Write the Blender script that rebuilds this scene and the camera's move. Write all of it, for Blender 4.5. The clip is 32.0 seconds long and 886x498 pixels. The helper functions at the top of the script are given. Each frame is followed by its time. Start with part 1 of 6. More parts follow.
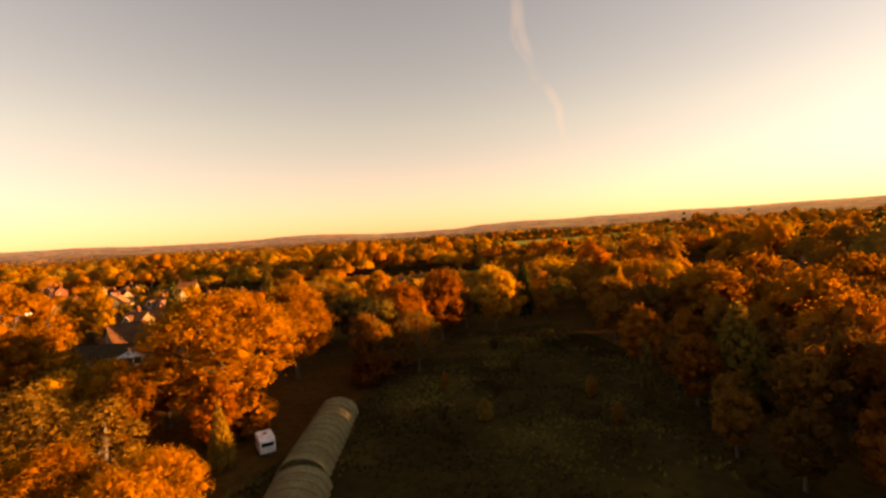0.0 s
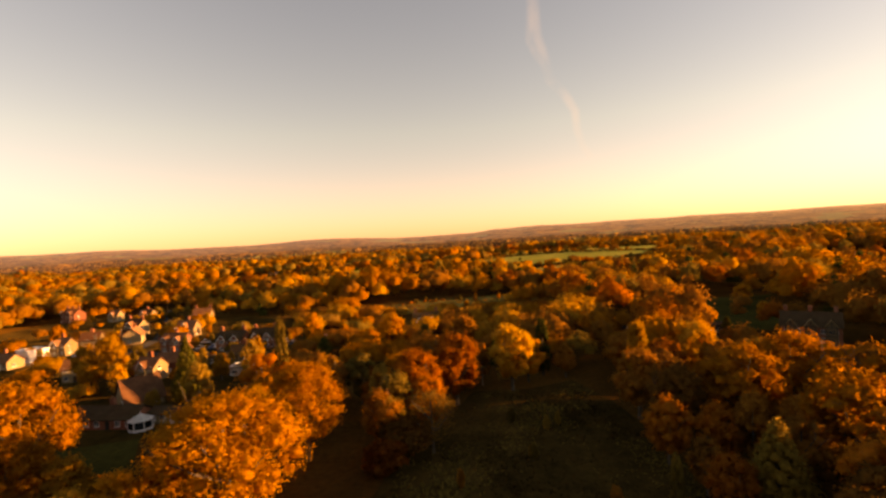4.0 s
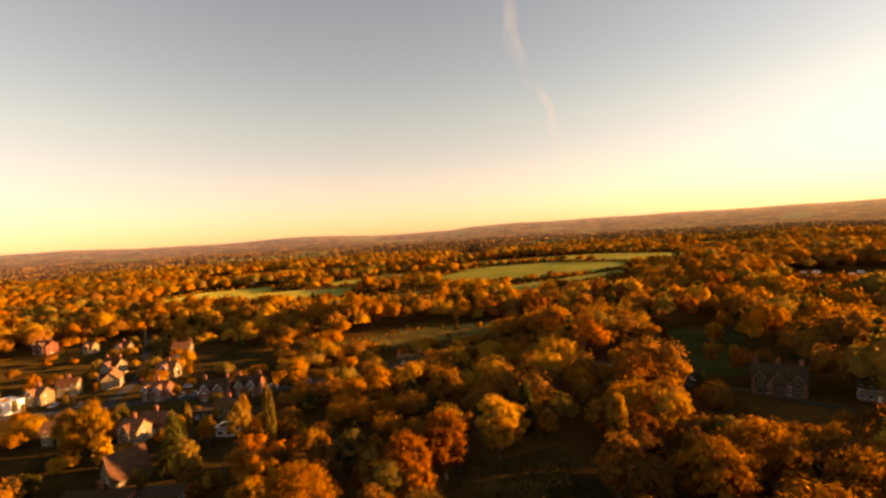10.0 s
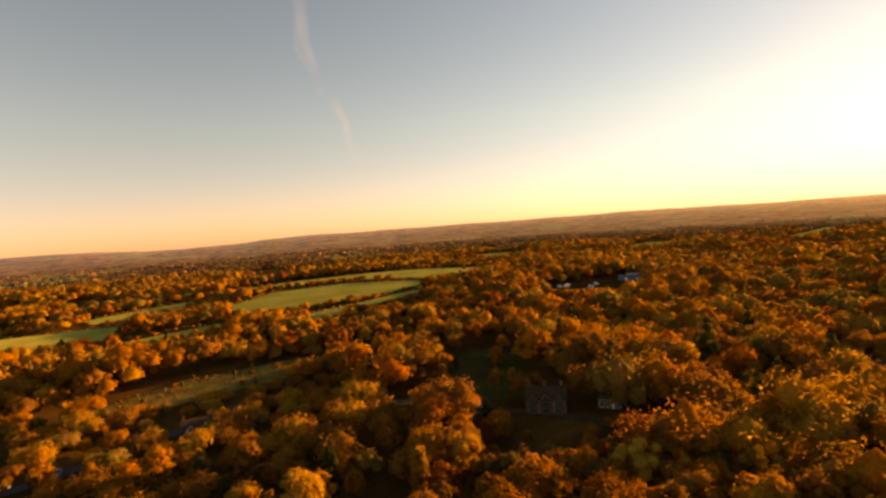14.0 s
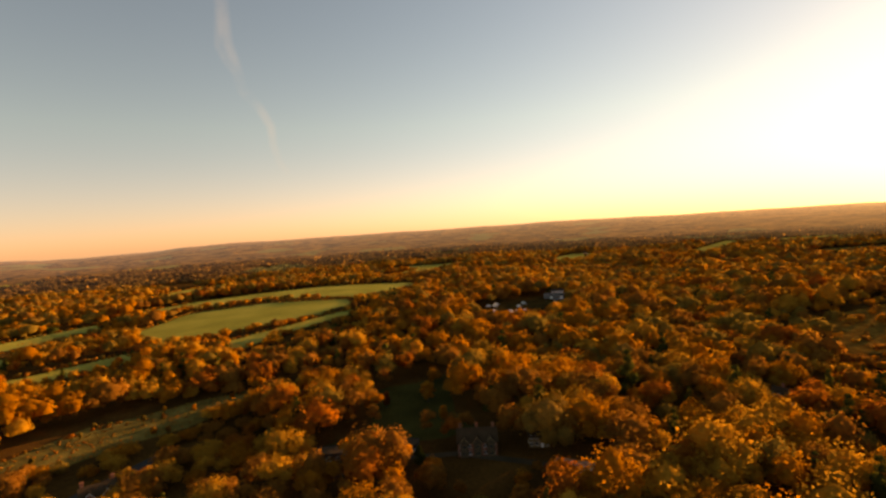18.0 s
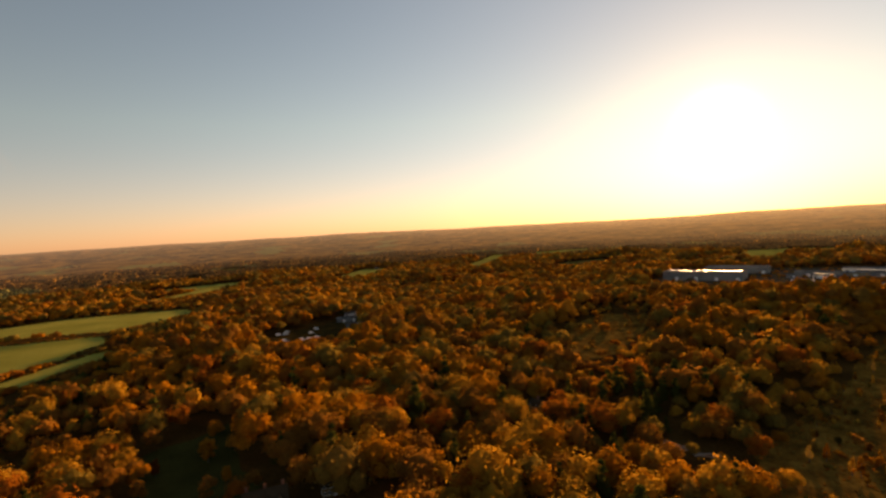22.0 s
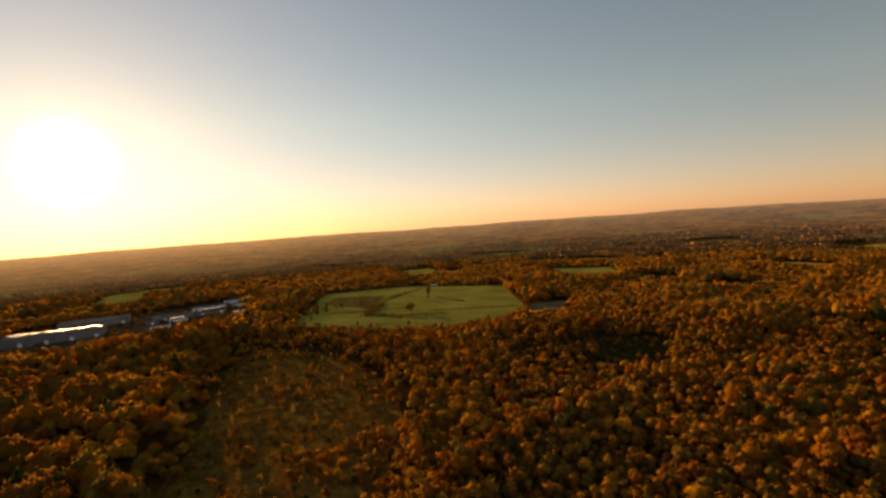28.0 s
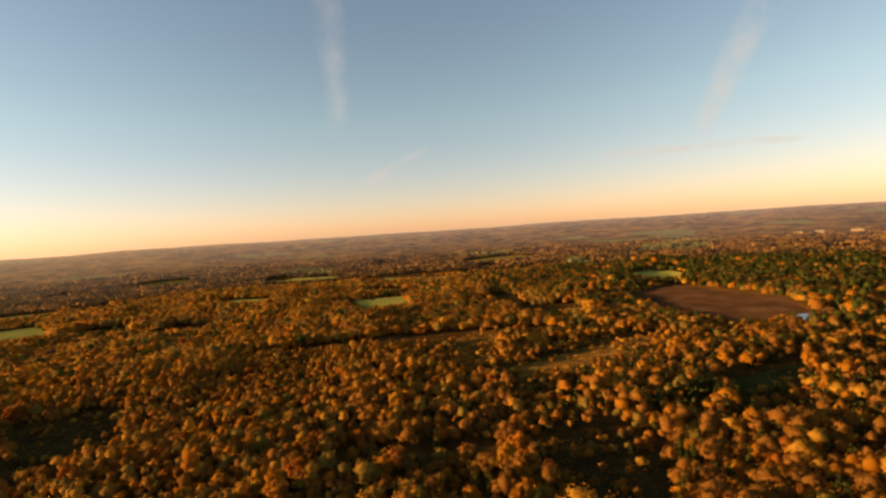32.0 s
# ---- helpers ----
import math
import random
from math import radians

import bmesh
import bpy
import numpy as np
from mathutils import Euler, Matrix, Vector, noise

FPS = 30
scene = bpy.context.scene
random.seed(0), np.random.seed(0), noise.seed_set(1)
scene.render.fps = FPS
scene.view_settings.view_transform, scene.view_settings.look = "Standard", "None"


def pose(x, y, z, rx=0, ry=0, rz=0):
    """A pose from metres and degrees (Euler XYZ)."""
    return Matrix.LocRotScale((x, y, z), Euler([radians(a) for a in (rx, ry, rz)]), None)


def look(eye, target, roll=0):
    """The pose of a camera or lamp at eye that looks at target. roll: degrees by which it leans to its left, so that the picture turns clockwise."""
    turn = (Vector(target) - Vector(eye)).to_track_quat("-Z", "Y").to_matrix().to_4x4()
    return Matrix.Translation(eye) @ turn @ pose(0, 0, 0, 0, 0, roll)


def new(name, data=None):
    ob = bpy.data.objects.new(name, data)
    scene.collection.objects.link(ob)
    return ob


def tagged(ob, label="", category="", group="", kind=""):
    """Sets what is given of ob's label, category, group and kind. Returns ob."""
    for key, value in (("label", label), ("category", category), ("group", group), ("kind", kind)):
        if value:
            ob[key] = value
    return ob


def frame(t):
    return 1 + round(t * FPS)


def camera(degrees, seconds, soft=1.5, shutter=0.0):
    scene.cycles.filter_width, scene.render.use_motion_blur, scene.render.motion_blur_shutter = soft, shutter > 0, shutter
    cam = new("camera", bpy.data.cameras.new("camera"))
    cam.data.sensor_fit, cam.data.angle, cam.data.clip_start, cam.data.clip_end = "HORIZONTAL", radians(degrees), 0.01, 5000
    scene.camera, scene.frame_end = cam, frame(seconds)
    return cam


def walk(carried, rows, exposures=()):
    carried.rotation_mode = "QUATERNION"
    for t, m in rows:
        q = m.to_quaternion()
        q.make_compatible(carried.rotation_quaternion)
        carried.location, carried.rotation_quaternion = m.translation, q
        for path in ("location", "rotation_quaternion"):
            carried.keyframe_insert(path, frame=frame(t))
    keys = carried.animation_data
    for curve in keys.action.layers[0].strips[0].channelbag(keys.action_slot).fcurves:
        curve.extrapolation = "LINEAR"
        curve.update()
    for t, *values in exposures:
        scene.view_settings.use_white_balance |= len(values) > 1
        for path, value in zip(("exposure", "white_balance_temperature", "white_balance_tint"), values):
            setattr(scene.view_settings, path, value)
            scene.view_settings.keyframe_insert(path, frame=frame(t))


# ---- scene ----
cam = camera(84.0, 32.0, soft=2.6)
# seconds, east, north, height, heading, pitch, bank in metres and degrees
FLIGHT = [
    (0.0, -0.00, 0.00, 22.00, 1.20, -1.79, 3.61),
    (0.5, 0.04, 0.66, 23.28, 0.98, -1.68, 3.56),
    (1.0, 0.11, 1.37, 24.59, 0.65, -1.50, 3.54),
    (2.0, 0.30, 2.59, 28.04, -0.10, -1.43, 3.68),
    (3.0, 0.60, 3.84, 31.92, -0.46, -1.34, 3.61),
    (3.5, 0.61, 4.03, 33.67, -0.56, -1.27, 3.43),
    (5.5, 0.66, 3.10, 40.97, -0.25, -1.82, 3.24),
    (6.0, 0.49, 2.94, 42.52, -0.25, -1.86, 3.18),
    (7.0, 0.13, 2.71, 45.88, -0.31, -2.12, 3.18),
    (8.0, -0.06, 2.56, 49.13, -0.36, -2.15, 3.35),
    (9.0, -0.42, 2.38, 52.43, -0.11, -2.07, 3.45),
    (10.0, -0.56, 2.06, 55.84, 2.08, -2.06, 3.54),
    (10.5, -0.64, 1.88, 57.49, 3.86, -2.11, 3.62),
    (11.0, -0.52, 2.05, 59.04, 5.91, -2.14, 3.77),
    (11.5, -0.35, 2.11, 60.61, 8.15, -2.22, 3.72),
    (12.0, -0.24, 2.26, 62.22, 10.83, -2.28, 3.73),
    (12.5, -0.54, 2.34, 64.07, 14.01, -2.31, 3.86),
    (13.0, -0.59, 2.56, 65.78, 17.63, -2.35, 3.99),
    (13.5, -0.33, 2.52, 67.57, 21.33, -2.41, 4.09),
    (14.0, -0.21, 2.46, 69.49, 25.32, -2.44, 4.18),
    (14.5, -0.09, 2.60, 71.37, 29.06, -2.46, 4.07),
    (15.0, -0.12, 2.84, 73.21, 31.77, -2.37, 3.84),
    (15.5, 0.02, 3.13, 74.86, 33.43, -2.23, 3.75),
    (17.5, 0.98, 4.71, 81.08, 33.66, -2.19, 3.81),
    (18.0, 1.38, 5.10, 82.81, 33.53, -2.18, 3.81),
    (19.0, 2.28, 5.64, 86.11, 33.97, -2.19, 3.89),
    (20.0, 2.83, 5.14, 89.80, 38.86, -1.96, 3.98),
    (21.0, 2.37, 4.81, 93.16, 47.27, -2.08, 3.81),
    (22.0, 2.06, 3.69, 96.53, 57.36, -2.44, 3.36),
    (23.0, 1.72, 3.11, 99.73, 68.32, -2.56, 3.79),
    (24.0, -0.12, 2.60, 103.07, 78.83, -2.72, 3.84),
    (25.0, -0.47, 2.61, 106.08, 89.25, -2.85, 3.80),
    (25.5, -0.23, 2.47, 107.62, 94.18, -2.87, 3.69),
    (27.5, 5.27, 0.69, 112.41, 116.95, -2.91, 3.75),
    (28.0, 7.30, -0.51, 113.29, 123.62, -2.84, 3.90),
    (28.5, 8.95, -1.78, 114.49, 130.79, -2.81, 3.86),
    (29.0, 9.94, -3.24, 115.93, 138.65, -2.86, 3.78),
    (29.5, 10.57, -5.05, 117.11, 147.18, -2.94, 3.77),
    (30.0, 10.93, -6.82, 118.30, 155.87, -3.00, 3.81),
    (30.5, 11.32, -8.33, 119.32, 164.63, -3.01, 3.78),
    (31.0, 11.71, -10.28, 120.26, 173.30, -2.94, 3.74),
    (31.5, 11.81, -12.20, 121.60, 179.22, -2.92, 3.81),
    (32.0, 11.82, -13.78, 123.45, 182.18, -2.67, 3.92),]


def flown(x, y, z, heading, pitch, bank):
    a, p = radians(heading), radians(pitch)
    ahead = Vector((math.sin(a) * math.cos(p), math.cos(a) * math.cos(p), math.sin(p)))
    return look((x, y, z), Vector((x, y, z)) + ahead * 100, -bank)


EXPOSURES = [(0.0, 2.48, 13800, 37), (6.0, 2.48, 11700, 33), (9.0, 2.50, 11100, 31), (15.0, 2.12, 10000, 24), (19.0, 2.02, 9200, 20), (22.0, 1.63, 8500, 19), (25.0, 1.20, 8500, 19), (28.0, 1.48, 8600, 17), (30.0, 1.73, 7800, 14), (32.0, 2.07, 7200, 12)]
walk(cam, [(r[0], flown(*r[1:])) for r in FLIGHT], EXPOSURES)

# ---- sky and sun ----
SUN_AZ, SUN_EL = radians(87.0), radians(8.2)
SUN_DIR = Vector((math.sin(SUN_AZ) * math.cos(SUN_EL), math.cos(SUN_AZ) * math.cos(SUN_EL), math.sin(SUN_EL)))
world = bpy.data.worlds.new("evening_sky")
scene.world = world
world.use_nodes = True
wn, wl = world.node_tree.nodes, world.node_tree.links
wn.clear()
w_out = wn.new("ShaderNodeOutputWorld")
sky = wn.new("ShaderNodeTexSky")
sky.sky_type, sky.sun_disc = "NISHITA", False
sky.sun_elevation, sky.sun_rotation = SUN_EL, SUN_AZ
sky.air_density, sky.dust_density, sky.ozone_density, sky.altitude = 1.0, 0.14, 1.3, 100
w_bg = wn.new("ShaderNodeBackground")
w_bg.inputs["Strength"].default_value = 0.05
w_tint = wn.new("ShaderNodeMix")
w_tint.data_type, w_tint.blend_type = "RGBA", "MULTIPLY"
w_tint.inputs[0].default_value = 1.0
w_up = wn.new("ShaderNodeTexCoord")
w_split = wn.new("ShaderNodeSeparateXYZ")
wl.new(w_up.outputs["Generated"], w_split.inputs[0])
w_rise = wn.new("ShaderNodeValToRGB")
w_rise.color_ramp.elements[0].position, w_rise.color_ramp.elements[0].color = 0.0, (0.87, 0.70, 0.94, 1)
w_rise.color_ramp.elements[1].position, w_rise.color_ramp.elements[1].color = 0.21, (1.04, 0.985, 0.97, 1)
wl.new(w_split.outputs[2], w_rise.inputs[0])
wl.new(w_rise.outputs[0], w_tint.inputs[7])
wl.new(sky.outputs[0], w_tint.inputs[6])
wl.new(w_tint.outputs[2], w_bg.inputs[0])
# the bright aureole that thin haze draws round a low sun
w_co = wn.new("ShaderNodeTexCoord")
w_dot = wn.new("ShaderNodeVectorMath")
w_dot.operation = "DOT_PRODUCT"
w_dot.inputs[1].default_value = SUN_DIR
wl.new(w_co.outputs["Generated"], w_dot.inputs[0])
w_pos = wn.new("ShaderNodeMath")
w_pos.operation = "MAXIMUM"
w_pos.inputs[1].default_value = 0.0
wl.new(w_dot.outputs["Value"], w_pos.inputs[0])
last = w_bg.outputs[0]
# pale haze that lies along the whole horizon
w_sep = wn.new("ShaderNodeSeparateXYZ")
wl.new(w_co.outputs["Generated"], w_sep.inputs[0])
w_abs = wn.new("ShaderNodeMath")
w_abs.operation = "ABSOLUTE"
wl.new(w_sep.outputs[2], w_abs.inputs[0])
w_low = wn.new("ShaderNodeMapRange")
w_low.interpolation_type = "SMOOTHERSTEP"
w_low.inputs[1].default_value, w_low.inputs[2].default_value, w_low.inputs[3].default_value, w_low.inputs[4].default_value = 0.0, 0.20, 0.0186, 0.0
wl.new(w_abs.outputs[0], w_low.inputs[0])
w_haze = wn.new("ShaderNodeBackground")
w_haze.inputs[0].default_value = (0.95, 0.68, 0.62, 1)
w_side = wn.new("ShaderNodeMapRange")
w_side.inputs[1].default_value, w_side.inputs[2].default_value, w_side.inputs[3].default_value, w_side.inputs[4].default_value = -0.6, 0.8, 0.30, 1.0
wl.new(w_dot.outputs["Value"], w_side.inputs[0])
w_both = wn.new("ShaderNodeMath")
w_both.operation = "MULTIPLY"
wl.new(w_low.outputs[0], w_both.inputs[0])
wl.new(w_side.outputs[0], w_both.inputs[1])
wl.new(w_both.outputs[0], w_haze.inputs[1])
w_sum = wn.new("ShaderNodeAddShader")
wl.new(last, w_sum.inputs[0])
wl.new(w_haze.outputs[0], w_sum.inputs[1])
last = w_sum.outputs[0]
for power, strength, colour in ((1300.0, 1.36, (1.0, 0.93, 0.84)), (170.0, 0.024, (1.0, 0.80, 0.66)), (7.0, 0.032, (1.0, 0.78, 0.64))):
    w_pow = wn.new("ShaderNodeMath")
    w_pow.operation = "POWER"
    w_pow.inputs[1].default_value = power
    wl.new(w_pos.outputs[0], w_pow.inputs[0])
    w_mul = wn.new("ShaderNodeMath")
    w_mul.operation = "MULTIPLY"
    w_mul.inputs[1].default_value = strength
    wl.new(w_pow.outputs[0], w_mul.inputs[0])
    w_glow = wn.new("ShaderNodeBackground")
    w_glow.inputs[0].default_value = (*colour, 1)
    wl.new(w_mul.outputs[0], w_glow.inputs[1])
    w_add = wn.new("ShaderNodeAddShader")
    wl.new(last, w_add.inputs[0])
    wl.new(w_glow.outputs[0], w_add.inputs[1])
    last = w_add.outputs[0]
wl.new(last, w_out.inputs[0])

sun_data = bpy.data.lights.new("sun", "SUN")
sun_data.energy, sun_data.angle, sun_data.color = 3.6, radians(0.6), (1.0, 0.63, 0.30)
sun = new("sun", sun_data)
sun.matrix_world = look(SUN_DIR * 1000, (0, 0, 0))


# ---- materials ----
def material(name, tones, scale=0.3, rough=0.85, metal=0.0, bump=0.0, bump_scale=2.0, vary=0.25, leaf=0.0, per="object", spec=0.3, matte=False):
    """A surface whose colour wanders between the tones by noise and by piece. leaf: how much light comes through it."""
    m = bpy.data.materials.new(name)
    m.use_nodes = True
    n, l = m.node_tree.nodes, m.node_tree.links
    n.clear()
    out = n.new("ShaderNodeOutputMaterial")
    geo = n.new("ShaderNodeNewGeometry")
    big = n.new("ShaderNodeTexNoise")
    big.inputs["Scale"].default_value, big.inputs["Detail"].default_value = scale, 5
    l.new(geo.outputs["Position"], big.inputs["Vector"])
    if per == "object":
        info = n.new("ShaderNodeObjectInfo")
        chance = info.outputs["Random"]
    else:
        chance = geo.outputs["Random Per Island"]
    mix = n.new("ShaderNodeMix")
    mix.inputs[0].default_value = vary
    l.new(big.outputs["Fac"], mix.inputs[2])
    l.new(chance, mix.inputs[3])
    ramp = n.new("ShaderNodeValToRGB")
    els = ramp.color_ramp.elements
    while len(els) < len(tones):
        els.new(0.5)
    for i, (e, c) in enumerate(zip(els, tones)):
        e.position = 0.28 + 0.44 * i / max(1, len(tones) - 1)
        e.color = (*c, 1)
    l.new(mix.outputs[0], ramp.inputs[0])
    fine = n.new("ShaderNodeTexNoise")
    fine.inputs["Scale"].default_value, fine.inputs["Detail"].default_value = bump_scale, 4
    l.new(geo.outputs["Position"], fine.inputs["Vector"])
    hsv = n.new("ShaderNodeHueSaturation")
    val = n.new("ShaderNodeMapRange")
    val.inputs[1].default_value, val.inputs[2].default_value, val.inputs[3].default_value, val.inputs[4].default_value = 0.3, 0.7, 0.78, 1.22
    l.new(fine.outputs["Fac"], val.inputs[0])
    l.new(val.outputs[0], hsv.inputs["Value"])
    l.new(ramp.outputs[0], hsv.inputs["Color"])
    normal = None
    if bump:
        b = n.new("ShaderNodeBump")
        b.inputs["Strength"].default_value, b.inputs["Distance"].default_value = min(1.0, bump), bump
        l.new(fine.outputs["Fac"], b.inputs["Height"])
        normal = b.outputs[0]
    if leaf:
        d = n.new("ShaderNodeBsdfDiffuse")
        tr = n.new("ShaderNodeBsdfTranslucent")
        ms = n.new("ShaderNodeMixShader")
        ms.inputs[0].default_value = leaf
        for s in (d, tr):
            l.new(hsv.outputs[0], s.inputs["Color"])
            if normal:
                l.new(normal, s.inputs["Normal"])
        l.new(d.outputs[0], ms.inputs[1])
        l.new(tr.outputs[0], ms.inputs[2])
        l.new(ms.outputs[0], out.inputs[0])
    elif matte:
        d = n.new("ShaderNodeBsdfDiffuse")
        d.inputs["Roughness"].default_value = 0.6
        l.new(hsv.outputs[0], d.inputs["Color"])
        if normal:
            l.new(normal, d.inputs["Normal"])
        l.new(d.outputs[0], out.inputs[0])
    else:
        p = n.new("ShaderNodeBsdfPrincipled")
        p.inputs["Roughness"].default_value, p.inputs["Metallic"].default_value = rough, metal
        p.inputs["Specular IOR Level"].default_value = spec
        l.new(hsv.outputs[0], p.inputs["Base Color"])
        if normal:
            l.new(normal, p.inputs["Normal"])
        l.new(p.outputs[0], out.inputs[0])
    return m


LEAVES = {
    "orange": ((0.218, 0.0802, 0.0083), (0.362, 0.14, 0.0133), (0.466, 0.2, 0.0184)),
    "gold": ((0.267, 0.127, 0.0157), (0.421, 0.207, 0.0255), (0.553, 0.298, 0.0392)),
    "rust": ((0.180, 0.055, 0.0095), (0.310, 0.098, 0.0135), (0.410, 0.142, 0.0170)),
    "olive": ((0.125, 0.0859, 0.0198), (0.224, 0.143, 0.0274), (0.33, 0.194, 0.0354)),
    "brown": ((0.153, 0.0699, 0.0157), (0.267, 0.112, 0.0198), (0.365, 0.154, 0.0255)),
    "green": ((0.0408, 0.0422, 0.00946), (0.0699, 0.0699, 0.0141), (0.111, 0.0976, 0.0188)),
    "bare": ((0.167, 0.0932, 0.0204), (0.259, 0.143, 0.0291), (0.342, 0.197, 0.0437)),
}
FAMILIES = list(LEAVES)
leaf_mats = {k: material("foliage_" + k, v, 0.35, leaf=0.55, per="object", vary=0.55, bump_scale=1.7) for k, v in LEAVES.items()}
wood_mats = {k: material("woodland_" + k, [tuple(0.5 * a + 0.5 * b for a, b in zip(c, v[1])) for c in v], 0.05, leaf=0.55, per="island", vary=0.16, bump=0.35, bump_scale=0.9) for k, v in LEAVES.items()}
bark = material("bark", ((0.05, 0.035, 0.022), (0.10, 0.075, 0.05)), 1.2, bump=0.05, bump_scale=14)
pale_bark = material("pale_bark", ((0.07, 0.055, 0.04), (0.15, 0.12, 0.09)), 1.5, bump=0.03, bump_scale=12)
litter = material("leaf_litter_ground", ((0.045, 0.022, 0.006), (0.075, 0.036, 0.009), (0.110, 0.054, 0.013)), 0.04, bump=0.08, bump_scale=0.8, vary=0.0, matte=True)
pasture_mat = material("pasture_grass", ((0.200, 0.186, 0.034), (0.285, 0.252, 0.047), (0.365, 0.315, 0.066)), 0.02, bump=0.06, bump_scale=1.2, vary=0.0, matte=True)
# lawn grass darkened: its shade is put into the colour
lawn_mat = material("lawn_painted_shade", ((0.030, 0.028, 0.008), (0.048, 0.043, 0.011), (0.066, 0.058, 0.015)), 0.05, bump=0.04, bump_scale=1.2, vary=0.0, matte=True)
tawny_mat = material("tawny_grass", ((0.084, 0.06, 0.0156), (0.138, 0.0984, 0.024), (0.204, 0.146, 0.036)), 0.09, bump=0.08, bump_scale=0.9, vary=0.0, matte=True)
# rough grass kept very dark, with shade put into the colour
rough_mat = material("rough_grass_painted_shade", ((0.028, 0.018, 0.005), (0.046, 0.028, 0.008), (0.072, 0.044, 0.012)), 0.09, bump=0.06, bump_scale=0.9, vary=0.0, matte=True)
heath_mat = material("heath", ((0.070, 0.036, 0.0075), (0.175, 0.084, 0.0150), (0.30, 0.150, 0.0260)), 0.11, bump=0.06, bump_scale=0.6, vary=0.0, matte=True)
soil_mat = material("ploughed_soil", ((0.0336, 0.018, 0.0084), (0.0552, 0.0276, 0.0132), (0.084, 0.0432, 0.0216)), 0.03, bump=0.05, bump_scale=0.5, vary=0.0, matte=True)
straw_mat = material("stubble", ((0.144, 0.0984, 0.0408), (0.228, 0.158, 0.066)), 0.03, bump=0.06, bump_scale=0.8, vary=0.0, matte=True)
asphalt = material("asphalt", ((0.040, 0.038, 0.036), (0.062, 0.058, 0.054)), 0.4, bump=0.01, bump_scale=20, vary=0.1, matte=True)
concrete = material("yard_concrete", ((0.050, 0.038, 0.022), (0.090, 0.068, 0.042)), 0.06, bump=0.02, bump_scale=4, vary=0.1, matte=True)
brick_mat = material("red_brick", ((0.20, 0.075, 0.045), (0.30, 0.120, 0.070)), 0.5, bump=0.03, bump_scale=9, vary=0.5, matte=True)
render_mat = material("cream_render", ((0.22, 0.155, 0.082), (0.31, 0.23, 0.13)), 0.4, bump=0.01, bump_scale=10, vary=0.5, matte=True)
# a darker cream than the house walls
plaster_mat = material("dark_plaster", ((0.10, 0.070, 0.038), (0.16, 0.115, 0.065)), 0.5, bump=0.01, bump_scale=8, vary=0.4, matte=True)
tile_mat = material("clay_roof_tiles", ((0.102, 0.0456, 0.0252), (0.156, 0.072, 0.0384), (0.228, 0.113, 0.06)), 0.6, bump=0.05, bump_scale=7, vary=0.45, matte=True)
slate_mat = material("brown_grey_slates", ((0.046, 0.029, 0.016), (0.084, 0.054, 0.031)), 0.6, bump=0.03, bump_scale=6, vary=0.4, rough=0.75, spec=0.15, matte=True)
white_mat = material("white_paint", ((0.68, 0.66, 0.62), (0.80, 0.78, 0.74)), 0.7, rough=0.5, vary=0.2)
glass_mat = material("window_glass", ((0.015, 0.017, 0.018), (0.03, 0.032, 0.034)), 1.0, rough=0.08, vary=0.2, spec=0.7)
timber_mat = material("black_timber", ((0.020, 0.016, 0.012), (0.045, 0.034, 0.024)), 1.0, rough=0.7, vary=0.3)
sheet_mat = material("polythene_sheet", ((0.15, 0.118, 0.055), (0.23, 0.185, 0.09)), 0.5, vary=0.2, bump=0.02, bump_scale=3, matte=True)
roof_grey = material("weathered_sheet_roof", ((0.10, 0.095, 0.09), (0.16, 0.15, 0.14)), 0.08, bump=0.02, bump_scale=3, vary=0.5, matte=True)
# shinier surface for the strips that stand in for roof glint
metal_mat = material("glint_strip_surface", ((0.20, 0.19, 0.18), (0.30, 0.29, 0.28)), 0.05, rough=0.48, metal=0.1, vary=0.5, spec=0.5)
wall_metal = material("grey_cladding", ((0.13, 0.125, 0.12), (0.21, 0.20, 0.19)), 0.08, rough=0.5, vary=0.4)
rubber = material("tyre_rubber", ((0.015, 0.015, 0.015), (0.025, 0.025, 0.025)), 2.0, vary=0.1)
water_mat = material("pond_water", ((0.02, 0.025, 0.028), (0.03, 0.034, 0.036)), 0.1, rough=0.06, vary=0.1, spec=0.7, bump=0.01, bump_scale=2)


# ---- small tools ----
def mesh_from(name, verts, faces, mats=(), index=None, smooth=False, normals=None):
    """A mesh from arrays: verts n x 3, faces m x 3 or m x 4. normals: how each vertex is shaded, zero where the faces decide."""
    verts, faces = np.asarray(verts, np.float32), np.asarray(faces, np.int32)
    me = bpy.data.meshes.new(name)
    k = faces.shape[1]
    me.vertices.add(len(verts))
    me.vertices.foreach_set("co", verts.ravel())
    me.loops.add(faces.size)
    me.loops.foreach_set("vertex_index", faces.ravel())
    me.polygons.add(len(faces))
    me.polygons.foreach_set("loop_start", np.arange(0, faces.size, k, dtype=np.int32))
    for m in mats:
        me.materials.append(m)
    if index is not None:
        me.polygons.foreach_set("material_index", np.asarray(index, np.int32))
    if smooth:
        me.polygons.foreach_set("use_smooth", np.ones(len(faces), bool))
    me.update(calc_edges=True)
    if normals is not None:
        me.normals_split_custom_set_from_vertices(np.asarray(normals, np.float32).tolist())
    return me


def part(name, bm, mat, parent, label=""):
    me = bpy.data.meshes.new(name)
    bm.to_mesh(me)
    bm.free()
    me.materials.append(mat)
    ob = new(name, me)
    ob.parent = parent
    if label:
        ob["label"] = label
    return ob


def held(name, me, parent, label=""):
    ob = new(name, me)
    ob.parent = parent
    if label:
        ob["label"] = label
    return ob


